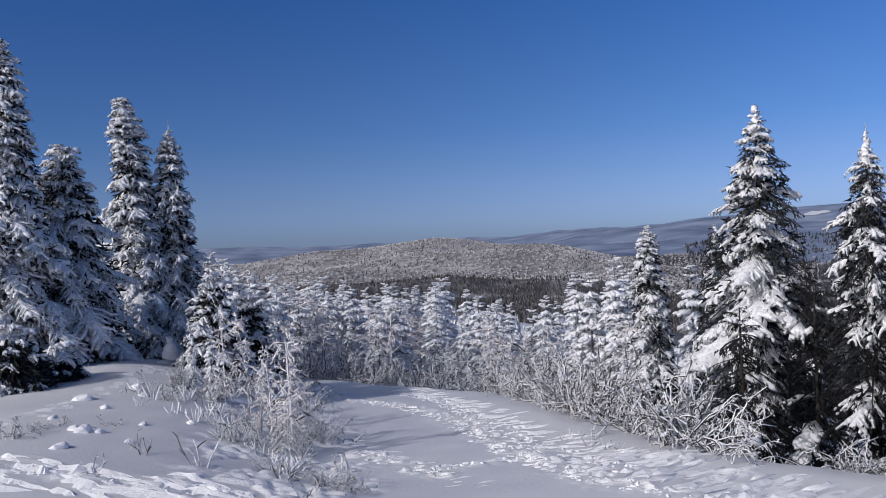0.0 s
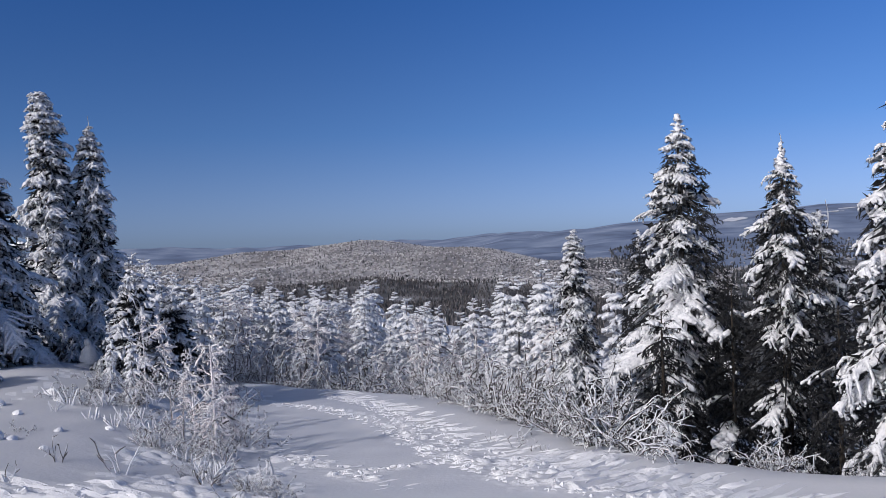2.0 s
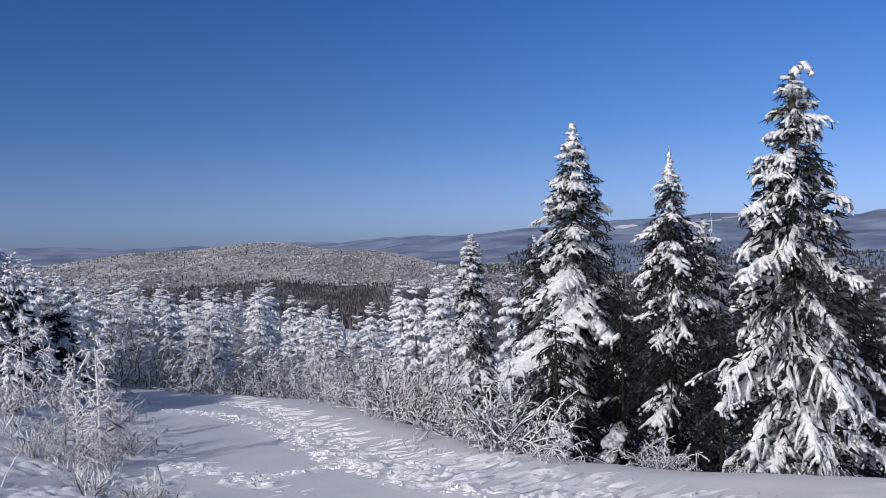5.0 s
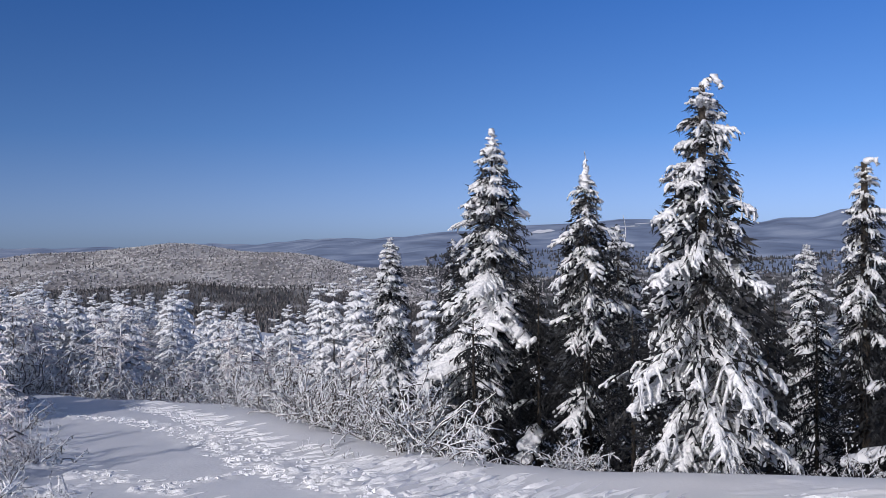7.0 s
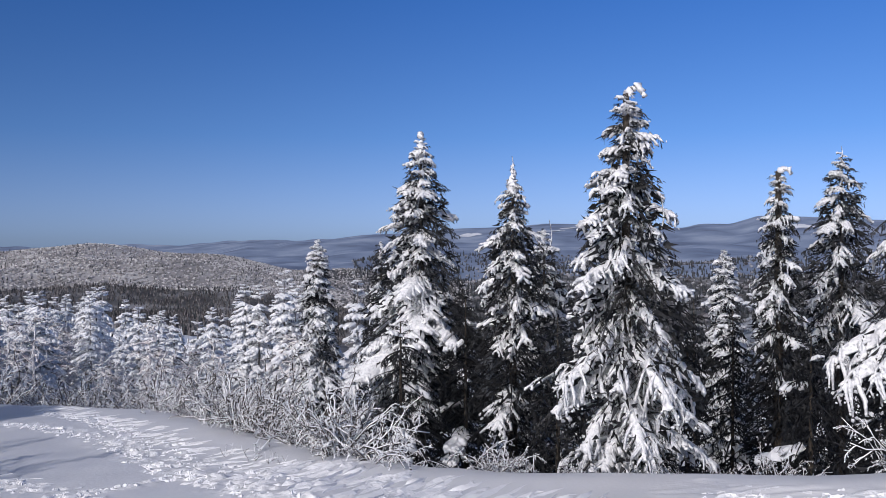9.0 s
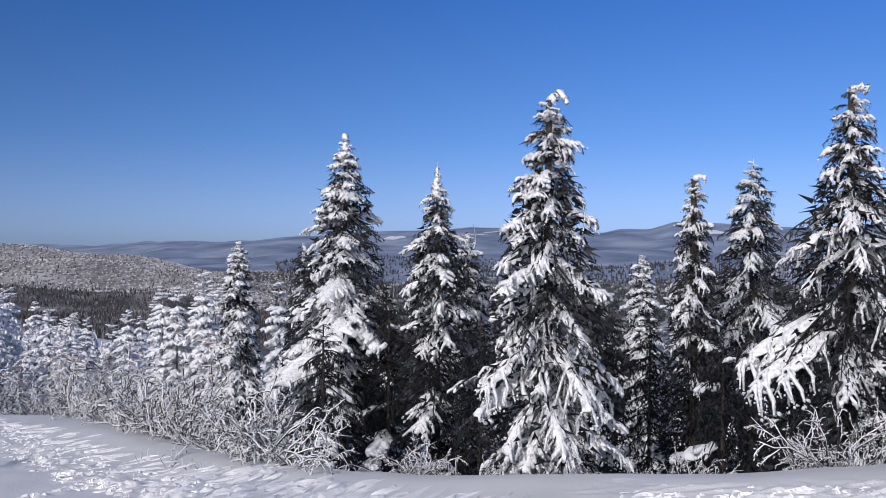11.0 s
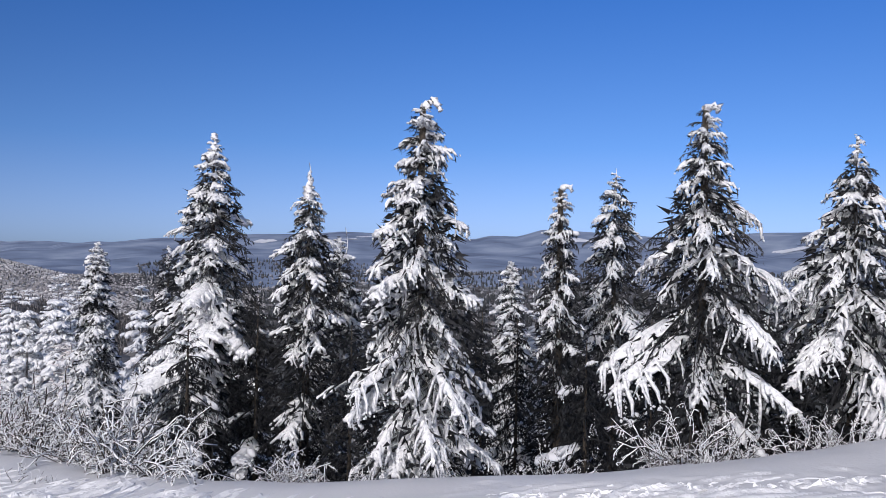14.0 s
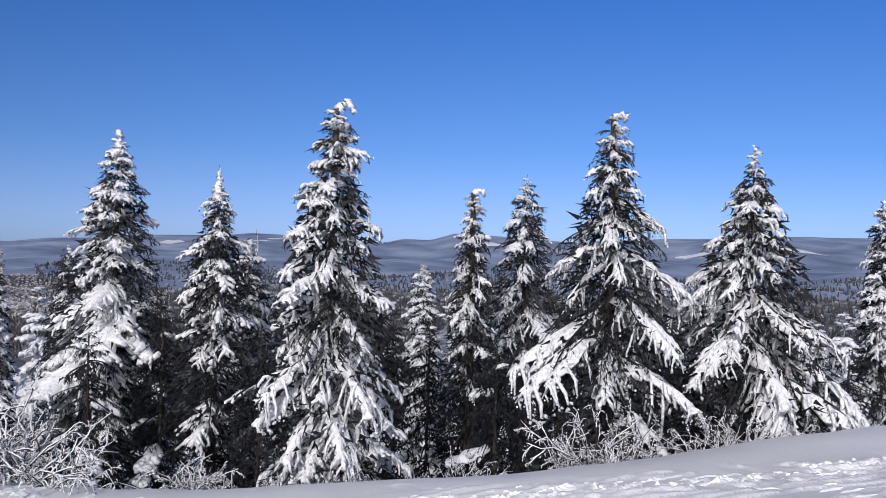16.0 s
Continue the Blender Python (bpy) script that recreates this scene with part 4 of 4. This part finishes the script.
def arrays(me):
    v = np.empty(len(me.vertices) * 3)
    me.vertices.foreach_get("co", v)
    return v.reshape(-1, 3), [tuple(p.vertices) for p in me.polygons]


LITE_DATA = {L: [(arrays(a), arrays(b)) for a, b, dark in pair] for L, pair in LITE.items()}


# young spruces added behind the first row, near-black to stand for shaded gaps
def filler(seed, H, wide):
    """A near-black spruce that stands for shade: trunk, crown, and the little snow it keeps."""
    r = np.random.default_rng(seed)
    tree = new("spruce_tree")
    b = Buf()
    s = np.linspace(0, 1, 6)
    tube(b, np.stack([0 * s, 0 * s, H * s], 1), 0.05 * (1 - s) + 0.008, 6)
    part("trunk", b.mesh("trunk", [BARK]), tree)
    green, snow = Buf(), Buf()
    d, a = 0.12, 0.0
    while d < H - 0.15:
        R = wide * (d / H) ** 0.7 + 0.08
        for k in range(6):
            a += 1.047 + r.uniform(-0.3, 0.3)
            L = R * r.uniform(0.7, 1.15)
            key = min(LITE_DATA, key=lambda q: abs(q - L))
            (gv, gf), (sv, sf) = LITE_DATA[key][r.integers(2)]
            M = np.array(Matrix.Translation((0, 0, H - d + r.uniform(-0.1, 0.1))) @ Euler((0, 0, a)).to_matrix().to_4x4() @ Euler((0, radians(r.uniform(5, 30) - 35 * (d < 0.4)), 0)).to_matrix().to_4x4() @ Matrix.Scale(L / key, 4))
            green.add(gv @ M[:3, :3].T + M[:3, 3], gf)
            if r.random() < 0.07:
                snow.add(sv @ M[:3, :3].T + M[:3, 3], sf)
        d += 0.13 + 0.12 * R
    tagged(part("crown", green.mesh("crown", [SHADE_NEEDLE], False), tree), kind="stuff")
    tagged(part("snow_load", snow.mesh("snow_load", [TREE_SNOW]), tree, "thin snow on the boughs"), kind="stuff")
    return tree


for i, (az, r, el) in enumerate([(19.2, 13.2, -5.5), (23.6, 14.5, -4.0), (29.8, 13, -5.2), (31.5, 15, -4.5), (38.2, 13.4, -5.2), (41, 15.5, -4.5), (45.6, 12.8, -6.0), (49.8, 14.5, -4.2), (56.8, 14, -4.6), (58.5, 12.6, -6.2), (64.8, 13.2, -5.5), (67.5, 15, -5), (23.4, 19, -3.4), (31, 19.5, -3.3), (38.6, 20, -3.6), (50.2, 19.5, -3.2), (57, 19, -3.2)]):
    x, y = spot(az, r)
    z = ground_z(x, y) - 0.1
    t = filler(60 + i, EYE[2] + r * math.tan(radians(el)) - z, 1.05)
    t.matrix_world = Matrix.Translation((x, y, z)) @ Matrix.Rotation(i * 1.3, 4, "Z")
    tagged(t, "added young spruce, near-black to stand for shade in the gaps", "tree", "young shaded spruces")


def small_spruce(seed, H, base):
    """A spruce of the wood below, in three parts."""
    r = np.random.default_rng(seed)
    tree = new("spruce_tree")
    b = Buf()
    s = np.linspace(0, 1, 6)
    tube(b, np.stack([0 * s, 0 * s, H * s], 1), 0.055 * (1 - s) + 0.008, 6)
    part("trunk", b.mesh("trunk", [RIMED_TWIG]), tree)
    green, snow = Buf(), Buf()
    d, a = 0.15, 0
    while d < H - 0.2:
        R = base * (d / H) ** 0.75 * (1 if d < 0.8 * H else 0.9) + 0.1
        for k in range(5):
            a += 1.2566 + r.uniform(-0.3, 0.3)
            L = R * r.uniform(0.75, 1.15)
            key = min(LITE_DATA, key=lambda q: abs(q - L))
            (gv, gf), (sv, sf) = LITE_DATA[key][r.integers(2)]
            m = (Matrix.Translation((0, 0, H - d + r.uniform(-0.1, 0.1))) @ Euler((0, 0, a)).to_matrix().to_4x4() @ Euler((0, radians(r.uniform(2, 26) - 30 * (d < 0.5)), 0)).to_matrix().to_4x4() @ Matrix.Scale(L / key, 4))
            M = np.array(m)
            green.add(gv @ M[:3, :3].T + M[:3, 3], gf)
            if r.random() < 0.97:
                snow.add(sv @ M[:3, :3].T + M[:3, 3], sf)
        d += 0.24 + 0.12 * R
    tagged(part("crown", green.mesh("crown", [RIMED], False), tree), kind="stuff")
    tagged(part("snow_load", snow.mesh("snow_load", [TREE_SNOW]), tree, "snow lying on the boughs"), kind="stuff")
    return tree


def frosty_mesh(seed, H, n=46):
    """A leafless young tree, each twig white with rime and knotted with small clumps of snow."""
    r = np.random.default_rng(seed)
    b = Buf()
    s = np.linspace(0, 1, 5)
    lean = r.normal(0, 0.10, 2)
    stem = np.stack([lean[0] * H * s ** 2, lean[1] * H * s ** 2, H * s], 1)
    tube(b, stem, 0.04 * (1 - s) + 0.012, 4, mats=(0, 1))
    for k in range(n):
        u = r.uniform(0.08, 1) ** 0.8
        p = np.array([np.interp(u, s, stem[:, c]) for c in range(3)])
        a = r.uniform(0, 6.28)
        L = H * (0.30 - 0.20 * u) * r.uniform(0.6, 1.25)
        rise = r.uniform(-0.2, 0.9)
        q = np.linspace(0, 1, 3)
        tw = p + np.stack([L * q * math.cos(a), L * q * math.sin(a), L * (rise * q - 0.45 * q ** 2)], 1) + r.normal(0, 0.03, (3, 3))
        tube(b, tw, np.array([1, 0.9, 0.5]) * 0.010 * H ** 0.5 * r.uniform(0.8, 1.4), 3, 1.3, mats=(0, 0 if k % 3 else 1))
        for j in range(3):
            p2 = tw[0] + (tw[2] - tw[0]) * r.uniform(0.3, 1)
            e = (tw[2] - tw[0]) * 0.35 + r.normal(0, 0.2 * L, 3)
            tube(b, [p2, p2 + e * 0.5, p2 + e], np.array([1.0, 0.9, 0.4]) * 0.010 * H ** 0.5, 3, 1.3, mats=(0, 0 if j else 1))
            m = np.array(Euler(r.uniform(0, 6.28, 3)).to_matrix())
            b.add(OCTA * r.uniform(0.012, 0.034, 3) * H ** 0.5 @ m + p2 + e * r.uniform(0.3, 1), OCTA_F)
    return b.mesh("rimed_twigs", [FROST, RIMED_TWIG])


PATTERN = [small_spruce(200 + i, H, B) for i, (H, B) in enumerate([(4.2, 0.85), (5, 1.0), (3.6, 0.8), (5.6, 0.95), (3, 0.75)])]
RIME = [frosty_mesh(300 + i, H) for i, H in enumerate([2.6, 3.2, 3.8, 2.2])]


def heights_of(tree):
    return max(c[2] for o in tree.children for c in o.bound_box)


TALL = [heights_of(t) for t in PATTERN]
NAMED = [(-15.6, 13.4, -5.2), (-16.8, 14, -5.0), (11.45, 28, -1.9), (8.9, 29, -2.75), (9.8, 28.5, -2.85), (0.15, 42, -2.8), (-2.6, 48, -3.4), (-2.0, 50, -3.5), (3.1, 36, -4.8), (6.8, 32, -4.35), (5.9, 33, -5.2), (-6.4, 40, -4.0),
         (-15.3, 26, -0.4), (-14.2, 27, -1.1), (1.5, 44, -3.7), (-0.9, 50, -3.8), (2.2, 47, -4.3), (-4.6, 52, -3.7), (-8.3, 47, -3.2), (-10.2, 45, -2.6), (-11.6, 38, -2.2), (-12.8, 33, -1.7),
         (12.6, 30, -3.6), (16.3, 27, -2.6), (42.2, 22, -3.3), (65.5, 25, -3.2), (67.2, 24, -2.8), (71.5, 22, -2), (-21.8, 24, 2.0), (-16.4, 23, -1.0), (-13.6, 24, -1.9), (-12.2, 26, -2.6), (-11.2, 28, -3.0), (-9.8, 30, -3.4), (-8.4, 33, -3.7), (-7.2, 36, -4.0), (-15, 21, -2.6), (-12.9, 21, -3.6), (-5.5, 40, -4.2), (-10.6, 34, -2.7), (-14.6, 30, -0.8)]
SKYLINE = [(-17, -0.6), (-14, -1.1), (-10, -2.1), (-7, -2.4), (-5.5, -2.9), (-1, -3.1), (0.2, -2.7), (1.2, -3.9), (5, -4.6), (7.4, -4.2), (8.6, -2.9), (11.5, -2.4), (13, -3.2), (17, -3)]
mid = random.Random(31)
for i in range(105):
    az = mid.uniform(-16, 12.5) if i % 3 else mid.uniform(-15, 0)
    NAMED.append((az, mid.uniform(27, 60), float(np.interp(az, *zip(*SKYLINE))) - 2.6 * mid.random() ** 1.2))
used = set()
for i, (az, r, el) in enumerate(NAMED):
    x, y = spot(az, r)
    z = ground_z(x, y)
    want = EYE[2] + r * math.tan(radians(el)) - z
    j = min(range(5), key=lambda q: abs(TALL[q] - want) + 0.4 * ((i + q) % 3))
    m = Matrix.Translation((x, y, z - 0.1)) @ Matrix.Rotation(i * 1.7, 4, "Z")
    sc = (want + 0.1) / TALL[j]
    if j in used:
        t = copy_thing(PATTERN[j], m)
    else:
        t = PATTERN[j]
        used.add(j)
        t.matrix_world = m
    t.scale = ((max(0.8, 0.3 + 0.75 * sc) if r > 18 else sc * 0.62),) * 2 + (sc,)
    tagged(t, "young spruce white with snow in the wood below the road", "tree", "wood below the road")
for j in range(5):
    if j not in used:
        for o in list(PATTERN[j].children) + [PATTERN[j]]:
            bpy.data.objects.remove(o)

g = random.Random(9)
n = 0
for i in range(70):
    az, r = g.uniform(-17, 16), 24 + 42 * g.random() ** 1.3
    x, y = spot(az, r)
    d = -float(side_distance(np.array([x]), np.array([y]), LIP)[0])
    bk = -float(side_distance(np.array([x]), np.array([y]), BANK)[0])
    if d < 1.2 and bk < 1.0:
        continue
    ob = tagged(new("rimed_tree", RIME[i % 4]), "leafless young tree white with rime, below the road", "tree", "rimed young trees")
    top = float(np.interp(az, *zip(*SKYLINE))) - 0.3 - 2.6 * g.random()
    q = min(1.05, max(0.5, (EYE[2] + r * math.tan(radians(top)) - ground_z(x, y)) / (2.6, 3.2, 3.8, 2.2)[i % 4]))
    ob.matrix_world = Matrix.Translation((x, y, ground_z(x, y) - 0.05)) @ Matrix.Rotation(g.uniform(0, 6), 4, "Z") @ Matrix.Scale(q, 4)


for i, (az, r, tall) in enumerate([(-10.6, 10.6, 1.75), (-10.95, 10.3, 1.0), (-10.2, 10.9, 1.1), (-11.9, 11.6, 1.2), (-9.5, 11.5, 0.9), (-13.3, 12.6, 1.5), (-14.8, 13, 1.4), (-12.6, 11.2, 0.9)]):
    x, y = spot(az, r)
    ob = tagged(new("rimed_tree", RIME[i % 4]), "ragged sapling crusted with rime on the snowy bank", "tree", "rimed saplings")
    q = tall / (2.6, 3.2, 3.8, 2.2)[i % 4]
    ob.matrix_world = Matrix.Translation((x, y, ground_z(x, y) - 0.05)) @ Matrix.Rotation(i * 2.1, 4, "Z") @ Matrix.Diagonal((q * 0.6, q * 0.6, q, 1))


# ---------------------------------------------------------------- far woods, as one thicket each
def thicket(name, label, count, az0, az1, r0, r1, kind, size, mat, power=1.0, seed=1, keep=None):
    """A far wood: every tree a small ragged form of its own, all in one mesh."""
    r = np.random.default_rng(seed)
    az, rad = r.uniform(az0, az1, count), r0 + (r1 - r0) * r.uniform(0, 1, count) ** power
    x, y = rad * np.sin(np.radians(az)), rad * np.cos(np.radians(az))
    if keep is not None:
        m = keep(az, rad, x, y)
        az, rad, x, y = az[m], rad[m], x[m], y[m]
    count = len(x)
    z = land(x, y)
    h = size * r.uniform(0.55, 1.2, count)
    if kind == "cone":
        tiers, sides, wide = 2, 5, 0.2
    else:
        tiers, sides, wide = 1, 5, 0.75
    a = np.arange(sides) / sides * 2 * np.pi
    V, F = [], []
    for t in range(tiers):
        lo, hi, w = ((0.0, 0.72, 1.0), (0.42, 1.0, 0.62))[t] if kind == "cone" else (0.0, 1.0, 1.0)
        wob = r.uniform(0.6, 1.3, (count, sides))
        tip = r.normal(0, 0.06, (count, 2)) * h[:, None]
        ph = r.uniform(0, 6, (count, 1))
        if kind == "cone":
            rg = np.stack([x[:, None] + np.cos(a + ph) * wob * (h * wide * w)[:, None], y[:, None] + np.sin(a + ph) * wob * (h * wide * w)[:, None], z[:, None] + h[:, None] * (lo + 0.06 * r.normal(0, 1, (count, sides)))], -1)
            tp = np.stack([x + tip[:, 0], y + tip[:, 1], z + h * hi], -1)[:, None]
            V.append(np.concatenate([rg, tp], 1))
            F.append([(i, (i + 1) % sides, sides) for i in range(sides)])
        else:
            rg = np.stack([x[:, None] + np.cos(a + ph) * wob * (h * wide)[:, None], y[:, None] + np.sin(a + ph) * wob * (h * wide)[:, None], z[:, None] + h[:, None] * r.uniform(0.35, 0.7, (count, sides))], -1)
            tp = np.stack([x + tip[:, 0], y + tip[:, 1], z + h], -1)[:, None]
            bt = np.stack([x, y, z - 0.3], -1)[:, None]
            V.append(np.concatenate([rg, tp, bt], 1))
            F.append([(i, (i + 1) % sides, sides) for i in range(sides)] + [((i + 1) % sides, i, sides + 1) for i in range(sides)])
    allv, allf, off = [], [], 0
    for v, f in zip(V, F):
        k = v.shape[1]
        allv.append(v.reshape(-1, 3))
        f = np.array(f)
        allf.append((off + np.arange(count)[:, None, None] * k + f[None]).reshape(-1, 3))
        off += count * k
    me = bpy.data.meshes.new(name)
    me.from_pydata(np.concatenate(allv).tolist(), [], np.concatenate(allf).tolist())
    me.materials.append(mat)
    return tagged(new(name, me), label, "forest", kind="stuff")


def rime_wood(count, seed):
    """The rimed scrub between the road and the valley, twig by twig."""
    r = np.random.default_rng(seed)
    src = [arrays(frosty_mesh(320 + i, H, 16)) + ([p.material_index for p in bpy.data.meshes[-1].polygons],) for i, H in enumerate([2.6, 3.4])]
    b = Buf()
    for i in range(count):
        az, rad = r.uniform(-18, 17), 55 + 190 * r.uniform() ** 1.5
        x, y = spot(az, rad)
        v, f, _ = src[i % 2]
        a, sc = r.uniform(0, 6.28), r.uniform(0.8, 1.5)
        R = np.array([[math.cos(a), -math.sin(a), 0], [math.sin(a), math.cos(a), 0], [0, 0, 1]]) * sc * [[1.3], [1.3], [1]]
        nf = len(f)
        b.add(v @ R.T + (x, y, ground_z(x, y) - 0.1), f, [0 if (q % 3) else 1 for q in range(nf)])
    return tagged(new("rimed_wood", b.mesh("rimed_wood", [FROST, RIMED_TWIG])), "rime-white scrub wood on the slope below", "forest", kind="stuff")


def tiered_wood(name, label, count, az0, az1, r0, r1, size, seed, power=1.3):
    """Snowy spruces at a distance: ragged tiers, white above and dark below."""
    r = np.random.default_rng(seed)
    b = Buf()
    for i in range(count):
        az, rad = r.uniform(az0, az1), r0 + (r1 - r0) * r.uniform() ** power
        x, y = spot(az, rad)
        z = ground_z(x, y)
        H = size * r.uniform(0.5, 1.15)
        W = H * r.uniform(0.11, 0.17)
        for t in range(6):
            n = 9
            lo, hi = 0.06 + 0.145 * t, min(1.0, 0.06 + 0.145 * t + 0.27)
            a = np.arange(n) / n * 6.28 + r.uniform(0, 6)
            w = W * (1.05 - 0.16 * t) * r.uniform(0.5, 1.35, n)
            zz = H * lo + H * r.uniform(-0.09, 0.06, n)
            ring = np.stack([x + w * np.cos(a), y + w * np.sin(a), z + zz], 1)
            tip = [(x + r.normal(0, 0.02 * H), y + r.normal(0, 0.02 * H), z + H * hi)]
            b.add(np.vstack([ring, tip]), [(k, (k + 1) % n, n) for k in range(n)], [0 if r.random() < (0.5 + 0.04 * t) else 1 for k in range(n)])
            b.add(np.vstack([ring * (1, 1, 1) + (0, 0, -0.03 * H), [(x, y, z + H * lo + 0.05 * H)]]), [((k + 1) % n, k, n) for k in range(n)], 1)
    return tagged(new(name, b.mesh(name, [TREE_SNOW, RIMED], False)), label, "forest", kind="stuff")


rime_wood(240, 4)
tiered_wood("snowy_wood", "snow-dusted spruces between the road and the valley", 330, -20, 18, 90, 300, 5.2, 11)
tiered_wood("slope_spruces", "snowy spruces falling away below the road", 160, 18, 78, 32, 200, 4.5, 18)
thicket("dark_wood", "dark spruces in the valley wood", 2200, -12, 22, 520, 870, "cone", 4.2, FAR_DARK, 1.0, 12)
thicket("leafless_wood", "leafless grey-brown wood in the valley", 12000, -14, 22, 500, 880, "cone", 3.6, DIM_WOOD, 1.0, 19)
thicket("hill_wood", "rime-grey woods covering the round hill", 32000, -30, 24, 850, 1450, "round", 2.2, FAR_FROST, 1.0, 13)
thicket("hill_spruces", "dark spruces among the rime-grey woods of the hill", 2500, -28, 26, 850, 1420, "cone", 4, FAR_DARK, 1.0, 14)
thicket("slope_wood", "grey spruce woods falling away into the valley", 2600, 18, 78, 60, 420, "cone", 6, FAR_DARK, 1.6, 15)
thicket("valley_wood", "wide dark woods on the valley floor", 9000, 16, 80, 400, 2000, "cone", 9, FAR_DARK, 1.1, 16)
thicket("valley_rime", "rimed trees among the valley woods", 5000, 16, 80, 300, 2000, "round", 5, VALLEY_RIME, 1.1, 17)


# ---------------------------------------------------------------- snow-covered clearings on the far slopes
def clearing(az, r, wide, deep, seed):
    g = np.random.default_rng(seed)
    n, rings = 22, 4
    a = np.arange(n) / n * 2 * np.pi
    edge = 1 + 0.22 * np.sin(2 * a + g.uniform(0, 6)) + 0.15 * np.sin(5 * a + g.uniform(0, 6)) + g.normal(0, 0.06, n)
    x0, y0 = spot(az, r)
    c, s = math.cos(radians(az)), math.sin(radians(az))
    V = [(x0, y0)]
    for k in range(1, rings + 1):
        u, v = wide * edge * np.cos(a) * k / rings, deep * edge * np.sin(a) * k / rings
        V += list(zip(x0 + u * c + v * s, y0 - u * s + v * c))
    V = np.array(V)
    z = land(V[:, 0], V[:, 1]) + 1.5
    F = [(0, 1 + i, 1 + (i + 1) % n) for i in range(n)]
    for k in range(rings - 1):
        F += [(1 + k * n + i, 1 + (k + 1) * n + i, 1 + (k + 1) * n + (i + 1) % n, 1 + k * n + (i + 1) % n) for i in range(n)]
    b = Buf()
    b.add(np.c_[V, z], F)
    return tagged(new("clearing", b.mesh("clearing", [CLEARING])), "white snow-covered clearing among far woods", "clearing", kind="structure")


for i, (az, r, w, d) in enumerate([(24.0, 3250, 34, 60), (29.6, 3150, 40, 70), (31.0, 3300, 45, 60), (34.5, 3200, 30, 60), (44.6, 3200, 50, 60), (47.5, 3200, 45, 50), (51.5, 3000, 50, 50), (58.5, 2900, 70, 60), (61, 3000, 60, 50), (64.5, 2950, 80, 50)]):
    clearing(az, r, w, d, 400 + i)
